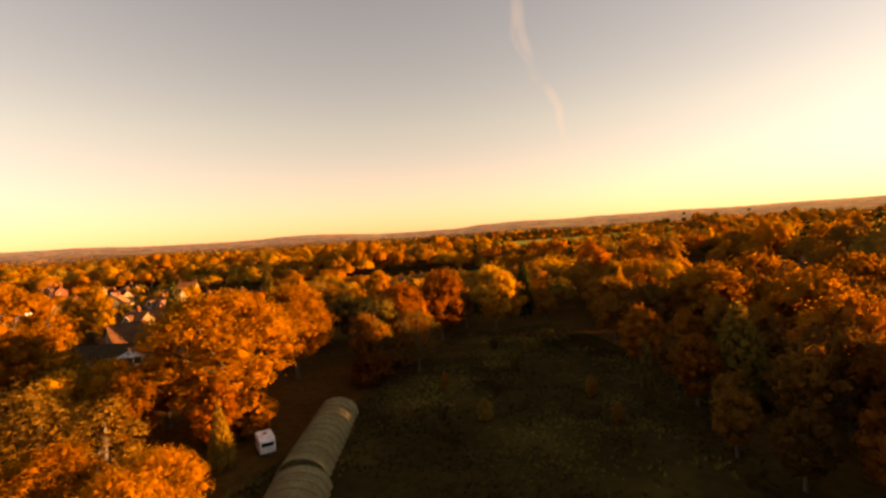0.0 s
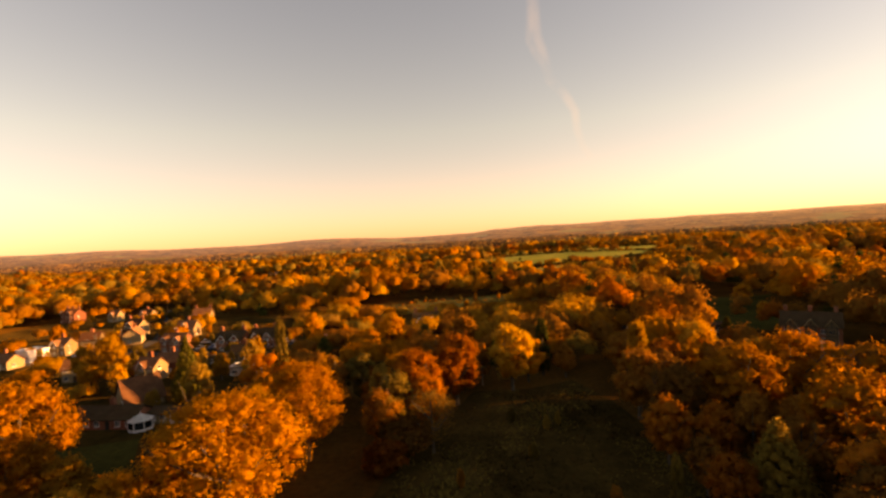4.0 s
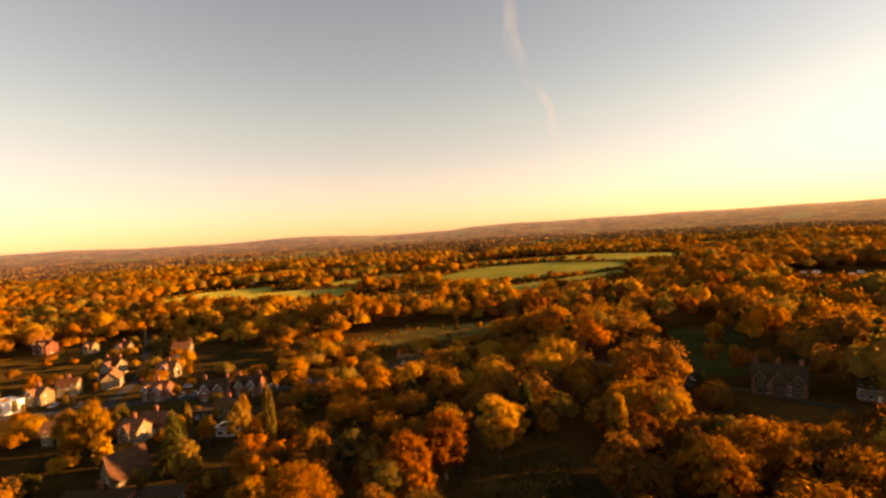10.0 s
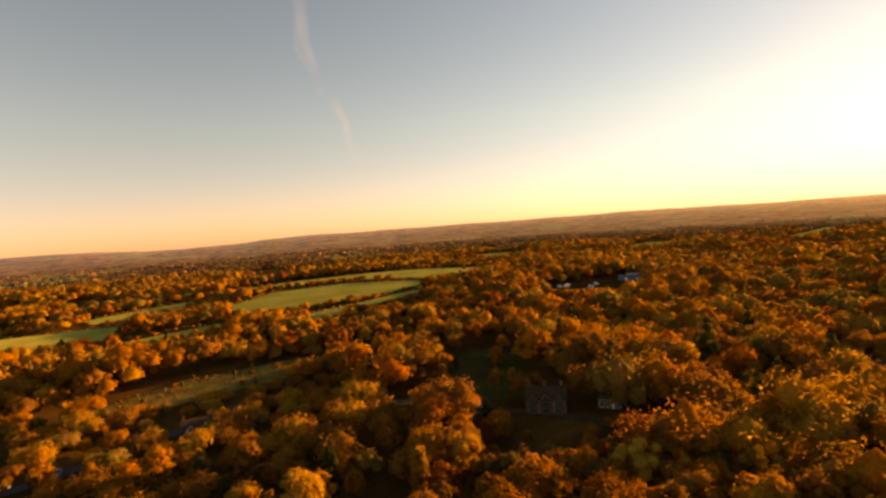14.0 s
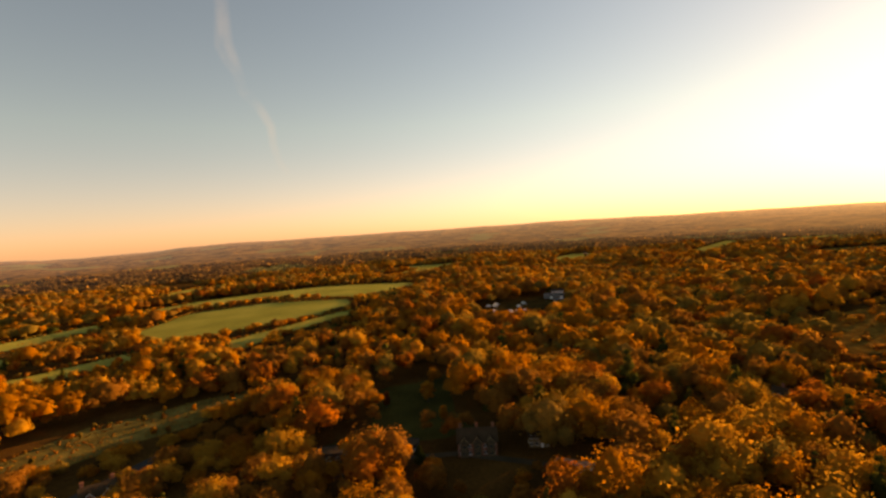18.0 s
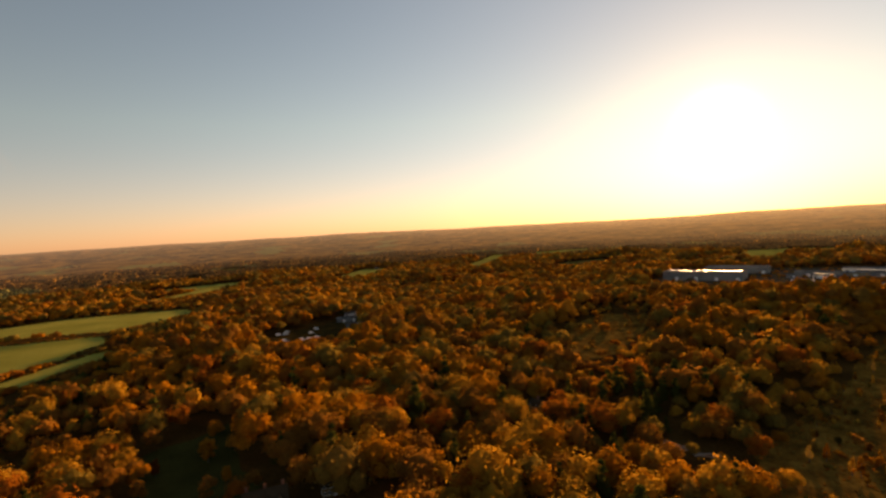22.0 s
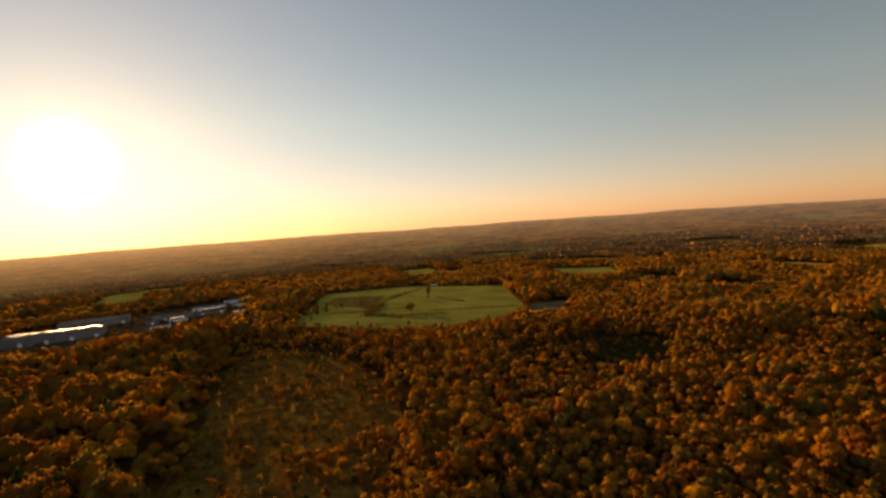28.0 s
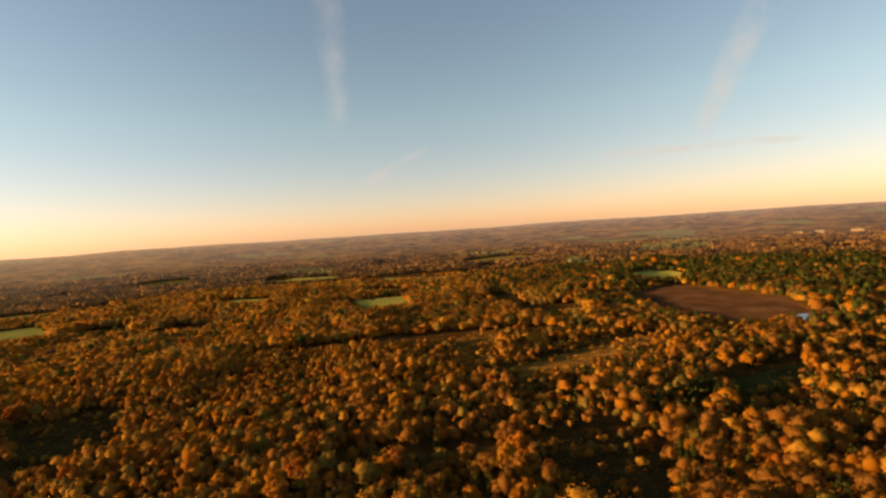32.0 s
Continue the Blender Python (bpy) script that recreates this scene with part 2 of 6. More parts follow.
def box(bm, x0, y0, z0, x1, y1, z1, bevel=0.0):
    v = [bm.verts.new(c) for c in ((x0, y0, z0), (x1, y0, z0), (x1, y1, z0), (x0, y1, z0), (x0, y0, z1), (x1, y0, z1), (x1, y1, z1), (x0, y1, z1))]
    fs = [bm.faces.new([v[i] for i in f]) for f in ((3, 2, 1, 0), (4, 5, 6, 7), (0, 1, 5, 4), (1, 2, 6, 5), (2, 3, 7, 6), (3, 0, 4, 7))]
    if bevel:
        bmesh.ops.bevel(bm, geom=list({e for f in fs for e in f.edges}), offset=bevel, segments=1, affect="EDGES")
    return bm


def one_box(*a, **k):
    return box(bmesh.new(), *a, **k)


# ---- lie of the land ----
def land(x, y):
    x, y = np.asarray(x, float), np.asarray(y, float)

    def hump(a, b, s, h):
        return h * np.exp(-((x - a) ** 2 + (y - b) ** 2) / (2 * s * s))

    r, az = np.hypot(x, y), np.arctan2(x, y)
    k = np.clip((r - 2000) / 2500, 0, 1)
    k = k * k * (3 - 2 * k)
    ridge = 84 + 7 * np.sin(az * 3 + 0.6) + 4 * np.sin(az * 7 + 2.0) + 2.5 * np.sin(az * 17) + 1.2 * np.sin(az * 41 + 1)
    north = np.degrees(az)
    ridge = ridge - 38 * np.exp(-((north + 1) / 9.0) ** 4) + 14 * np.exp(-((north - 5.5) / 1.6) ** 2) - 16 * np.exp(-((north + 22) / 9.0) ** 2)
    swell = 1.6 * np.sin(x / 210 + 1) * np.sin(y / 260) * np.clip((r - 150) / 300, 0, 1)
    valley = 7 * np.sin(r / 260 + az * 2) * np.clip((r - 1100) / 700, 0, 1) * (1 - k)
    return -4 + hump(230, 640, 190, 11) + hump(730, 0, 260, 11) + hump(220, 30, 90, -3) + swell + valley + k * ridge


rings = np.concatenate([[0.0], 12 * (4880 / 12) ** (np.arange(190) / 189)])
spokes = 300
ang = np.linspace(0, 2 * np.pi, spokes, endpoint=False)
gx, gy = np.outer(rings, np.sin(ang)), np.outer(rings, np.cos(ang))
gv = np.stack([gx, gy, land(gx, gy)], -1).reshape(-1, 3)
ii, jj = np.meshgrid(np.arange(len(rings) - 1), np.arange(spokes), indexing="ij")
jn = (jj + 1) % spokes
gf = np.stack([ii * spokes + jj, (ii + 1) * spokes + jj, (ii + 1) * spokes + jn, ii * spokes + jn], -1).reshape(-1, 4)[:, ::-1]
ground = tagged(new("ground", mesh_from("ground", gv, gf, [litter], smooth=True)), "brown leaf-strewn woodland floor rolling to low hills", "ground", kind="structure")

# open land: outline corners east and north in metres
OPEN = {
    "pasture_1": ([(10, 572), (69, 653), (154, 630), (228, 565), (220, 525), (156, 488), (90, 486), (27, 481)], pasture_mat, "bright green grazed pasture between hedges"),
    "pasture_2": ([(-12, 744), (96, 809), (271, 778), (385, 673), (356, 601), (242, 580), (166, 675), (82, 702)], pasture_mat, "sunlit green pasture along a hedge"),
    "pasture_3": ([(23, 973), (102, 1149), (190, 1200), (166, 1006), (81, 924)], pasture_mat, "far green pasture among woods"),
    "pasture_4": ([(70, 446), (205, 495), (203, 473), (117, 432), (69, 403)], pasture_mat, "narrow green paddock below a hedge"),
    "pasture_5": ([(-133, 642), (-24, 694), (-15, 636), (-109, 582)], pasture_mat, "green strip of pasture among trees"),
    "pasture_6": ([(-69, 455), (6, 471), (6, 437), (-68, 423)], pasture_mat, "shaded green strip of pasture"),
    "pasture_7": ([(-318, 545), (-290, 640), (-204, 660), (-180, 582), (-80, 552), (-78, 474), (-160, 478), (-284, 498)], pasture_mat, "long green field beyond the village"),
    "meadow_1": ([(-61, 276), (-15, 302), (66, 306), (66, 290), (23, 266), (-31, 256)], tawny_mat, "rough tawny meadow with scattered bushes"),
    "lawn_1": ([(104, 250), (156, 245), (128, 195), (126, 172), (91, 184), (91, 209)], lawn_mat, "lawn beside the timbered house, shade put into its colour"),
    "lawn_2": ([(54, 199), (83, 204), (91, 184), (67, 180)], lawn_mat, "small lawn behind outbuildings, shade put into its colour"),
    "yard": ([(292, 398), (420, 396), (400, 356), (330, 338), (284, 362)], rough_mat, "rough grass builders' yard among trees"),
    "pasture_8": ([(1075, 627), (1430, 718), (1418, 667), (1028, 559)], pasture_mat, "far pale green glade"),
    "pasture_9": ([(1491, 618), (2030, 286), (1759, 210), (1351, 544)], pasture_mat, "far pale green field strip"),
    "factory_yard": ([(715, 135), (880, 110), (910, 20), (930, -180), (775, -150), (690, -40), (680, 60)], concrete, "grey concrete factory yard"),
    "pasture_10": ([(600, -170), (861, -309), (837, -446), (679, -572), (498, -455), (450, -371), (462, -292), (525, -208)], pasture_mat, "wide yellow-green sunlit pasture with lone trees"),
    "tawny_field": ([(800, -300), (742, -368), (634, -290), (720, -256)], tawny_mat, "tawny unmown corner of the pasture"),
    "stubble_field": ([(501, -462), (470, -516), (439, -457), (452, -410)], straw_mat, "pale stubble field beside the pasture"),
    "heath_1": ([(478, -82), (512, -108), (428, -163), (318, -163), (258, -127), (205, -90), (192, 2), (238, 6), (292, -16), (380, -46), (436, -66)], heath_mat, "open brown heath with low scrub and long shadows"),
    "heath_2": ([(414, 152), (500, 134), (489, 89), (369, 86), (331, 110)], heath_mat, "brown felled clearing with scrub"),
    "brown_field": ([(-301, -768), (-409, -849), (-465, -644), (-407, -530), (-313, -543), (-302, -638)], soil_mat, "bare red-brown ploughed field"),
    "pasture_11": ([(152, -925), (58, -940), (42, -838), (120, -830)], pasture_mat, "green paddocks among far trees"),
    "heath_3": ([(-6, -554), (-70, -598), (-45, -464), (-19, -446)], heath_mat, "dark brown scrubby clearing"),
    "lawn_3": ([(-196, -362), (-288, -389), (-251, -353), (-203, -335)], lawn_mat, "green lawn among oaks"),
    "glade_1": ([(307, -373), (262, -402), (210, -316), (255, -291)], rough_mat, "forest glade with shade put into its dark ground"),
    "glade_2": ([(-44, -282), (-84, -298), (-108, -276), (-102, -232), (-84, -208), (-40, -206)], rough_mat, "glade among orange oaks, shade put into its dark ground"),
    # a dark sheet laid where shade falls between trees
    "glade_3": ([(40, -294), (60, -300), (70, -274), (58, -252), (42, -256)], rough_mat, "small dark ground sheet standing in for shade between trees"),
    "meadow_2": ([(-12, 80), (-8, 98), (7, 125), (33, 130), (39, 93), (37, 68), (33, 43), (29, 10), (-25, 10), (-24, 50), (-17, 66)], rough_mat, "rough grass meadow in shade, with shade also put into its colour"),
    "garden_1": ([(-90, 101), (-66, 108), (-57, 90), (-75, 81)], lawn_mat, "garden lawn below the bungalow, shade put into its colour"),
    "heath_4": ([(-50, -436), (-193, -509), (-238, -510), (-176, -456), (-57, -396)], heath_mat, "strip of brown scrub between woods"),
    "pasture_15": ([(1150, 60), (1420, 20), (1430, -70), (1180, -30)], pasture_mat, "far pale field beyond the works"),
    "pasture_16": ([(1000, -560), (1180, -640), (1150, -720), (980, -640)], pasture_mat, "far green field in a gap of the woods"),
    "pasture_17": ([(-420, 900), (-300, 960), (-260, 900), (-390, 840)], pasture_mat, "far green field beyond the village woods"),
    "pasture_18": ([(420, 900), (620, 1010), (660, 940), (470, 850)], pasture_mat, "far green field on a rise"),
    "pasture_19": ([(330, -1050), (430, -1090), (440, -1020), (340, -985)], pasture_mat, "small green field among southern woods"),
    "pasture_20": ([(780, 820), (1000, 900), (1050, 830), (830, 760)], pasture_mat, "far pale green field among woods"),
    "pasture_12": ([(600, -800), (700, -900), (820, -820), (700, -740)], pasture_mat, "far green field among woods"),
    "pasture_13": ([(250, -1500), (420, -1560), (450, -1440), (270, -1420)], pasture_mat, "far pale field among woods"),
    "pasture_14": ([(-40, -1250), (120, -1330), (140, -1260), (-30, -1190)], pasture_mat, "far green field strip"),
}
POND = [(-397, -548), (-441, -548), (-424, -504), (-381, -509)]
VILLAGE = [(-252, 223), (-248, 334), (-95, 279), (-55, 200), (-55, 168), (-58, 109), (-90, 98), (-125, 130), (-190, 143)]


def inside(x, y, poly, grow=0.0):
    px, py = np.array(poly, float).T
    cx, cy = px.mean(), py.mean()
    if grow:
        d = np.hypot(px - cx, py - cy)
        px, py = cx + (px - cx) * (d + grow) / d, cy + (py - cy) * (d + grow) / d
    hit = np.zeros(np.shape(x), bool)
    j = len(px) - 1
    for i in range(len(px)):
        cross = ((py[i] > y) != (py[j] > y)) & (x < (px[j] - px[i]) * (y - py[i]) / (py[j] - py[i] + 1e-12) + px[i])
        hit ^= cross
        j = i
    return hit


def sheet(name, poly, mat, label, lift=0.14, wobble=0.06):
    """A piece of open land that lies on the ground, with an uneven edge."""
    rng = random.Random(name)
    pts = []
    for (ax, ay), (bx, by) in zip(poly, poly[1:] + poly[:1]):
        steps = max(2, int(math.hypot(bx - ax, by - ay) / 14))
        for s in range(steps):
            f = s / steps
            w = math.hypot(bx - ax, by - ay) * wobble / steps * 3
            pts.append((ax + (bx - ax) * f + rng.uniform(-w, w), ay + (by - ay) * f + rng.uniform(-w, w)))
    bm = bmesh.new()
    vs = [bm.verts.new((x, y, 0)) for x, y in pts]
    bm.faces.new(vs)
    xs, ys = [p[0] for p in pts], [p[1] for p in pts]
    for lo, hi, axis in ((min(xs), max(xs), 0), (min(ys), max(ys), 1)):
        step = max(12.0, (hi - lo) / 24)
        c = lo + step
        while c < hi:
            co, no = [0, 0, 0], [0, 0, 0]
            co[axis], no[axis] = c, 1
            bmesh.ops.bisect_plane(bm, geom=bm.verts[:] + bm.edges[:] + bm.faces[:], plane_co=co, plane_no=no)
            c += step
    bmesh.ops.triangulate(bm, faces=bm.faces[:])
    for v in bm.verts:
        v.co.z = float(land(v.co.x, v.co.y)) + lift
    bmesh.ops.recalc_face_normals(bm, faces=bm.faces[:])
    if sum(f.normal.z for f in bm.faces) < 0:
        bmesh.ops.reverse_faces(bm, faces=bm.faces[:])
    me = bpy.data.meshes.new(name)
    bm.to_mesh(me)
    bm.free()
    me.materials.append(mat)
    return tagged(new(name, me), label, "field" if "pasture" in name or "field" in name else "ground", kind="structure")


# small far fields between the woods
field_rng = random.Random(31)
for i in range(30):
    a, r = radians(-46 + i * 9.3 + field_rng.uniform(-4, 4)), field_rng.uniform(850, 2250)
    cx, cy, w, d = math.sin(a) * r, math.cos(a) * r, field_rng.uniform(35, 80), field_rng.uniform(60, 150)
    turn = field_rng.uniform(0, 3.1)
    corners = []
    for k in range(7):
        b = 2 * math.pi * k / 7
        q = field_rng.uniform(0.75, 1.15)
        u, v = math.cos(b) * w * q, math.sin(b) * d * q
        corners.append((cx + u * math.cos(turn) - v * math.sin(turn), cy + u * math.sin(turn) + v * math.cos(turn)))
    if all(math.hypot(cx - p[0][0], cy - p[0][1]) > 230 for p, _, _ in OPEN.values()):
        OPEN["far_field_%d" % (i + 1)] = (corners, (pasture_mat, tawny_mat, straw_mat, pasture_mat)[i % 4], ("far green field among woods", "far tawny field among woods", "far pale stubble field among woods", "far sunlit green field among woods")[i % 4])
for key, (poly, mat, text) in OPEN.items():
    sheet(key, poly, mat, text, 0.30 if key == "tawny_field" else 0.14)
sheet("village_gardens", VILLAGE, rough_mat, "gardens and verges between village houses, shade put into their colour", lift=0.10)
sheet("pond", POND, water_mat, "small still pond reflecting the sky", lift=0.25)

# ---- trees ----
RNG = np.random.default_rng(7)
PHI = (1 + 5 ** 0.5) / 2
ICO_V = np.array([(-1, PHI, 0), (1, PHI, 0), (-1, -PHI, 0), (1, -PHI, 0), (0, -1, PHI), (0, 1, PHI), (0, -1, -PHI), (0, 1, -PHI), (PHI, 0, -1), (PHI, 0, 1), (-PHI, 0, -1), (-PHI, 0, 1)], float) / math.hypot(1, PHI)
ICO_F = np.array([(0, 11, 5), (0, 5, 1), (0, 1, 7), (0, 7, 10), (0, 10, 11), (1, 5, 9), (5, 11, 4), (11, 10, 2), (10, 7, 6), (7, 1, 8), (3, 9, 4), (3, 4, 2), (3, 2, 6), (3, 6, 8), (3, 8, 9), (4, 9, 5), (2, 4, 11), (6, 2, 10), (8, 6, 7), (9, 8, 1)])
DOME_V = np.array([(math.cos(a) * r, math.sin(a) * r, z) for r, z, o in ((0.86, -0.55, 0.0), (0.92, 0.30, 0.63)) for a in (o + 1.2566 * i for i in range(5))] + [(0, 0, 1.0)])
DOME_F = np.array([f for i in range(5) for f in ((i, (i + 1) % 5, 5 + i), ((i + 1) % 5, 5 + (i + 1) % 5, 5 + i), (5 + i, 5 + (i + 1) % 5, 10))])
OCT_V = np.array([(1, 0, 0), (0, 1, 0), (-1, 0, 0), (0, -1, 0), (0, 0, 1), (0, 0, -0.6)], float)
OCT_F = np.array([(0, 1, 4), (1, 2, 4), (2, 3, 4), (3, 0, 4), (1, 0, 5), (2, 1, 5), (3, 2, 5), (0, 3, 5)])


def lobes_of(rng, count, form):
    """Centres and radii of the leafy masses of a crown that is 1 wide and 1 high, its foot at 0."""
    c, r = [], []
    for i in range(count):
        if form == "round":
            u = rng.uniform(0, 1)
            el = rng.uniform(-0.85, 0.95) * math.pi / 2
            az = i * 2.4 + rng.uniform(-0.6, 0.6)
            d = rng.uniform(0.72, 1.0) if i else 0.0
            c.append((0.36 * d * math.cos(el) * math.cos(az), 0.36 * d * math.cos(el) * math.sin(az), 0.46 + 0.38 * d * math.sin(el)))
            r.append(rng.uniform(0.08, 0.17) * (56 / max(count, 40)) ** 0.4 if i else 0.30)
        elif form == "tall":
            h = rng.uniform(0.02, 0.95)
            w = 0.30 * math.sin(math.pi * min(0.95, 0.25 + 0.72 * h)) ** 0.8
            az = i * 2.4
            c.append((w * math.cos(az), w * math.sin(az), h * 0.92 + 0.03))
            r.append(rng.uniform(0.10, 0.17))
        else:
            h = (i + 0.5) / count
            w = 0.40 * (1 - h) ** 0.85
            az = i * 2.4
            c.append((w * math.cos(az), w * math.sin(az), h * 0.94 + 0.02))
            r.append(0.05 + 0.15 * (1 - h))
    return np.array(c), np.array(r)


def crown_mesh(name, seed, form, leaves, leaf, width, height, mats, count=26, core=True, loose=0.0):
    """A crown of leafy masses, each a dark heart clad in many small leaf sprays. loose: how open and feathery it is."""
    rng = np.random.default_rng(seed)
    c, r = lobes_of(rng, count, form)
    share = rng.choice(len(c), leaves, p=r ** 2 / (r ** 2).sum())
    n = rng.normal(size=(leaves, 3))
    n[:, 2] = np.abs(n[:, 2]) * 0.9 - 0.25
    n /= np.linalg.norm(n, axis=1)[:, None]
    dist = r[share] * rng.uniform(0.55 - 0.22 * loose, 1.08 + 0.12 * loose, leaves)
    scale = np.array([width, width, height])
    p = (c[share] + n * dist[:, None]) * scale
    # sprays that lean away from the heart of the mass
    tilt = n + rng.normal(size=n.shape) * 0.32
    tilt /= np.linalg.norm(tilt, axis=1)[:, None]
    a = np.cross(tilt, rng.normal(size=n.shape))
    a /= np.linalg.norm(a, axis=1)[:, None]
    b = np.cross(tilt, a)
    s = leaf * rng.uniform(0.55, 1.25, leaves)[:, None]
    droop = tilt * s * 0.25
    # leaves are shaded with the mass that they clothe
    heart = p - np.array([0, 0, height * 0.40])
    heart /= np.linalg.norm(heart, axis=1)[:, None] + 1e-6
    soft = n * 0.5 + heart * 0.45 + rng.normal(size=n.shape) * (0.17 + 0.5 * loose)
    soft /= np.linalg.norm(soft, axis=1)[:, None]
    quad = np.stack([p - a * s - b * s * 0.4 - droop, p - b * s * 0.75, p + a * s - b * s * 0.2 - droop, p + b * s * 0.85], 1)
    verts = quad.reshape(-1, 3)
    faces = np.arange(len(verts)).reshape(-1, 4)
    if core:
        cv = (c[:, None] + ICO_V[None] * (r * (0.70 - 0.28 * loose))[:, None, None] * rng.uniform(0.8, 1.2, (len(c), 12, 1))) * scale
        cf = ICO_F[None] + (np.arange(len(c)) * 12)[:, None, None]
        cf = np.concatenate([cf.reshape(-1, 3), cf.reshape(-1, 3)[:, 2:]], 1)
        base = len(verts)
        verts = np.concatenate([verts, cv.reshape(-1, 3)])
        tris = cf[:, :3] + base
        me = bpy.data.meshes.new(name)
        allf = [tuple(f) for f in faces.tolist()] + [tuple(f) for f in tris.tolist()]
        me.from_pydata(verts.tolist(), [], allf)
        for m in mats:
            me.materials.append(m)
        me.polygons.foreach_set("use_smooth", np.ones(len(allf), bool))
        me.update()
        me.normals_split_custom_set_from_vertices(np.concatenate([np.repeat(soft, 4, 0), np.zeros((len(cv.reshape(-1, 3)), 3))]).tolist())
        return me
    return mesh_from(name, verts, faces, mats, None, True, np.repeat(soft, 4, 0))


def tube(bm, a, b, ra, rb, sides=6):
    a, b = Vector(a), Vector(b)
    z = (b - a).normalized()
    x = z.orthogonal().normalized()
    y = z.cross(x)
    lo = [bm.verts.new(a + (x * math.cos(t) + y * math.sin(t)) * ra) for t in (2 * math.pi * i / sides for i in range(sides))]
    hi = [bm.verts.new(b + (x * math.cos(t) + y * math.sin(t)) * rb) for t in (2 * math.pi * i / sides for i in range(sides))]
    for i in range(sides):
        bm.faces.new((lo[i], lo[(i + 1) % sides], hi[(i + 1) % sides], hi[i]))
    bm.faces.new(hi)
    bm.faces.new(lo[::-1])


def trunk_mesh(name, seed, height, crown_w, mat, limbs=6, twigs=0):
    rng = random.Random(seed)
    bm = bmesh.new()
    girth = 0.022 * height + 0.05
    top = Vector((rng.uniform(-0.3, 0.3), rng.uniform(-0.3, 0.3), height * 0.62))
    tube(bm, (0, 0, -0.4), (0, 0, 0.5), girth * 1.5, girth * 1.05, 8)
    tube(bm, (0, 0, 0.5), top, girth * 1.05, girth * 0.5, 8)
    tube(bm, top, (top.x * 2, top.y * 2, height * 0.9), girth * 0.5, girth * 0.12, 5)
    for i in range(limbs):
        z0 = height * rng.uniform(0.22, 0.6)
        az = i * 2.4 + rng.uniform(-0.4, 0.4)
        out = crown_w * rng.uniform(0.25, 0.42)
        start = Vector((0, 0, z0))
        mid = Vector((math.cos(az) * out * 0.5, math.sin(az) * out * 0.5, z0 + out * 0.45))
        end = Vector((math.cos(az) * out, math.sin(az) * out, min(height * 0.88, z0 + out * 1.05)))
        tube(bm, start, mid, girth * 0.42, girth * 0.26, 5)
        tube(bm, mid, end, girth * 0.26, girth * 0.07, 4)
        for k in range(twigs):
            f = rng.uniform(0.3, 1.0)
            s = mid.lerp(end, f)
            e = s + Vector((rng.uniform(-1, 1), rng.uniform(-1, 1), rng.uniform(0.3, 1.4))) * crown_w * 0.13
            tube(bm, s, e, girth * 0.08, girth * 0.02, 3)
    me = bpy.data.meshes.new(name)
    bm.to_mesh(me)
    bm.free()
    me.materials.append(mat)
    return me


KIND = {  # form, width, height of crown, foot of crown, name, words
    "oak": ("round", 13.0, 12.6, 1.8, "oak_tree"),
    "beech": ("round", 10.0, 12.0, 1.6, "beech_tree"),
    "birch": ("tall", 7.0, 10.5, 2.2, "birch_tree"),
    "poplar": ("tall", 4.2, 16.0, 1.0, "poplar_tree"),
    "fir": ("cone", 7.0, 12.5, 1.0, "fir_tree"),
    "cypress": ("tall", 4.6, 13.0, 0.4, "cypress_tree"),
    "bush": ("round", 4.6, 3.6, 0.0, "bush"),
}
WORDS = {"orange": "bright orange-brown", "gold": "golden yellow", "rust": "deep rust-red", "olive": "olive and yellow", "brown": "dull brown", "green": "dark green", "bare": "pale half-bare"}
crown_cache, trunk_cache, tree_count = {}, {}, 0


def tree(kind, family, x, y, top=None, wide=1.0, fine=1, sink=0.0):
    """One tree with a trunk and a crown, standing on the land. top: height of its tip in the world."""
    global tree_count
    form, w, h, foot, name = KIND[kind]
    tree_count += 1
    v = tree_count % 3
    key = (kind, family, fine, v)
    if key not in crown_cache:
        n, leaf, lob = ((2600, 0.22, 34), (5600, 0.17, 76), (20000, 0.105, 170))[fine]
        if kind in ("bush", "poplar", "cypress"):
            n = n // 2
        if family == "bare":
            n = int(n * 0.45)
        crown_cache[key] = crown_mesh(name + "_crown", hash_of(key), form, n, leaf, w, h, [leaf_mats[family]], lob, family != "bare", (0.0, 0.5, 1.0)[fine])
    if (kind, v) not in trunk_cache:
        trunk_cache[kind, v] = trunk_mesh(name + "_trunk", v + 5, foot + h * 0.9, w, pale_bark if kind == "birch" else bark, 0 if form != "round" or kind == "bush" else 7, 2)
    g = float(land(x, y))
    tall = 1.0 if top is None else max(0.35, (top - g) / (foot + h))
    root = new(name)
    root.matrix_basis = Matrix.Translation((x, y, g - sink)) @ Matrix.Rotation(tree_count * 1.7, 4, "Z") @ Matrix.Diagonal((tall * wide, tall * wide, tall, 1))
    words = {"oak": "broad oak", "beech": "rounded beech", "birch": "slender birch", "poplar": "upright poplar", "fir": "conical fir", "cypress": "columnar cypress", "bush": "low bush"}[kind]
    near = "in the wood" if kind != "bush" else "on rough ground"
    tagged(root, f"{WORDS[family]} autumn {words} {near}" if family != "green" else f"dark green {words} {near}", "bush" if kind == "bush" else "tree", "trees of the near wood")
    held("trunk", trunk_cache[kind, v], root)
    c = held("crown", crown_cache[key], root)
    c.location = (0, 0, foot)
    return root


def hash_of(key):
    return sum(ord(ch) * (i + 3) for i, ch in enumerate(repr(key))) % 99991


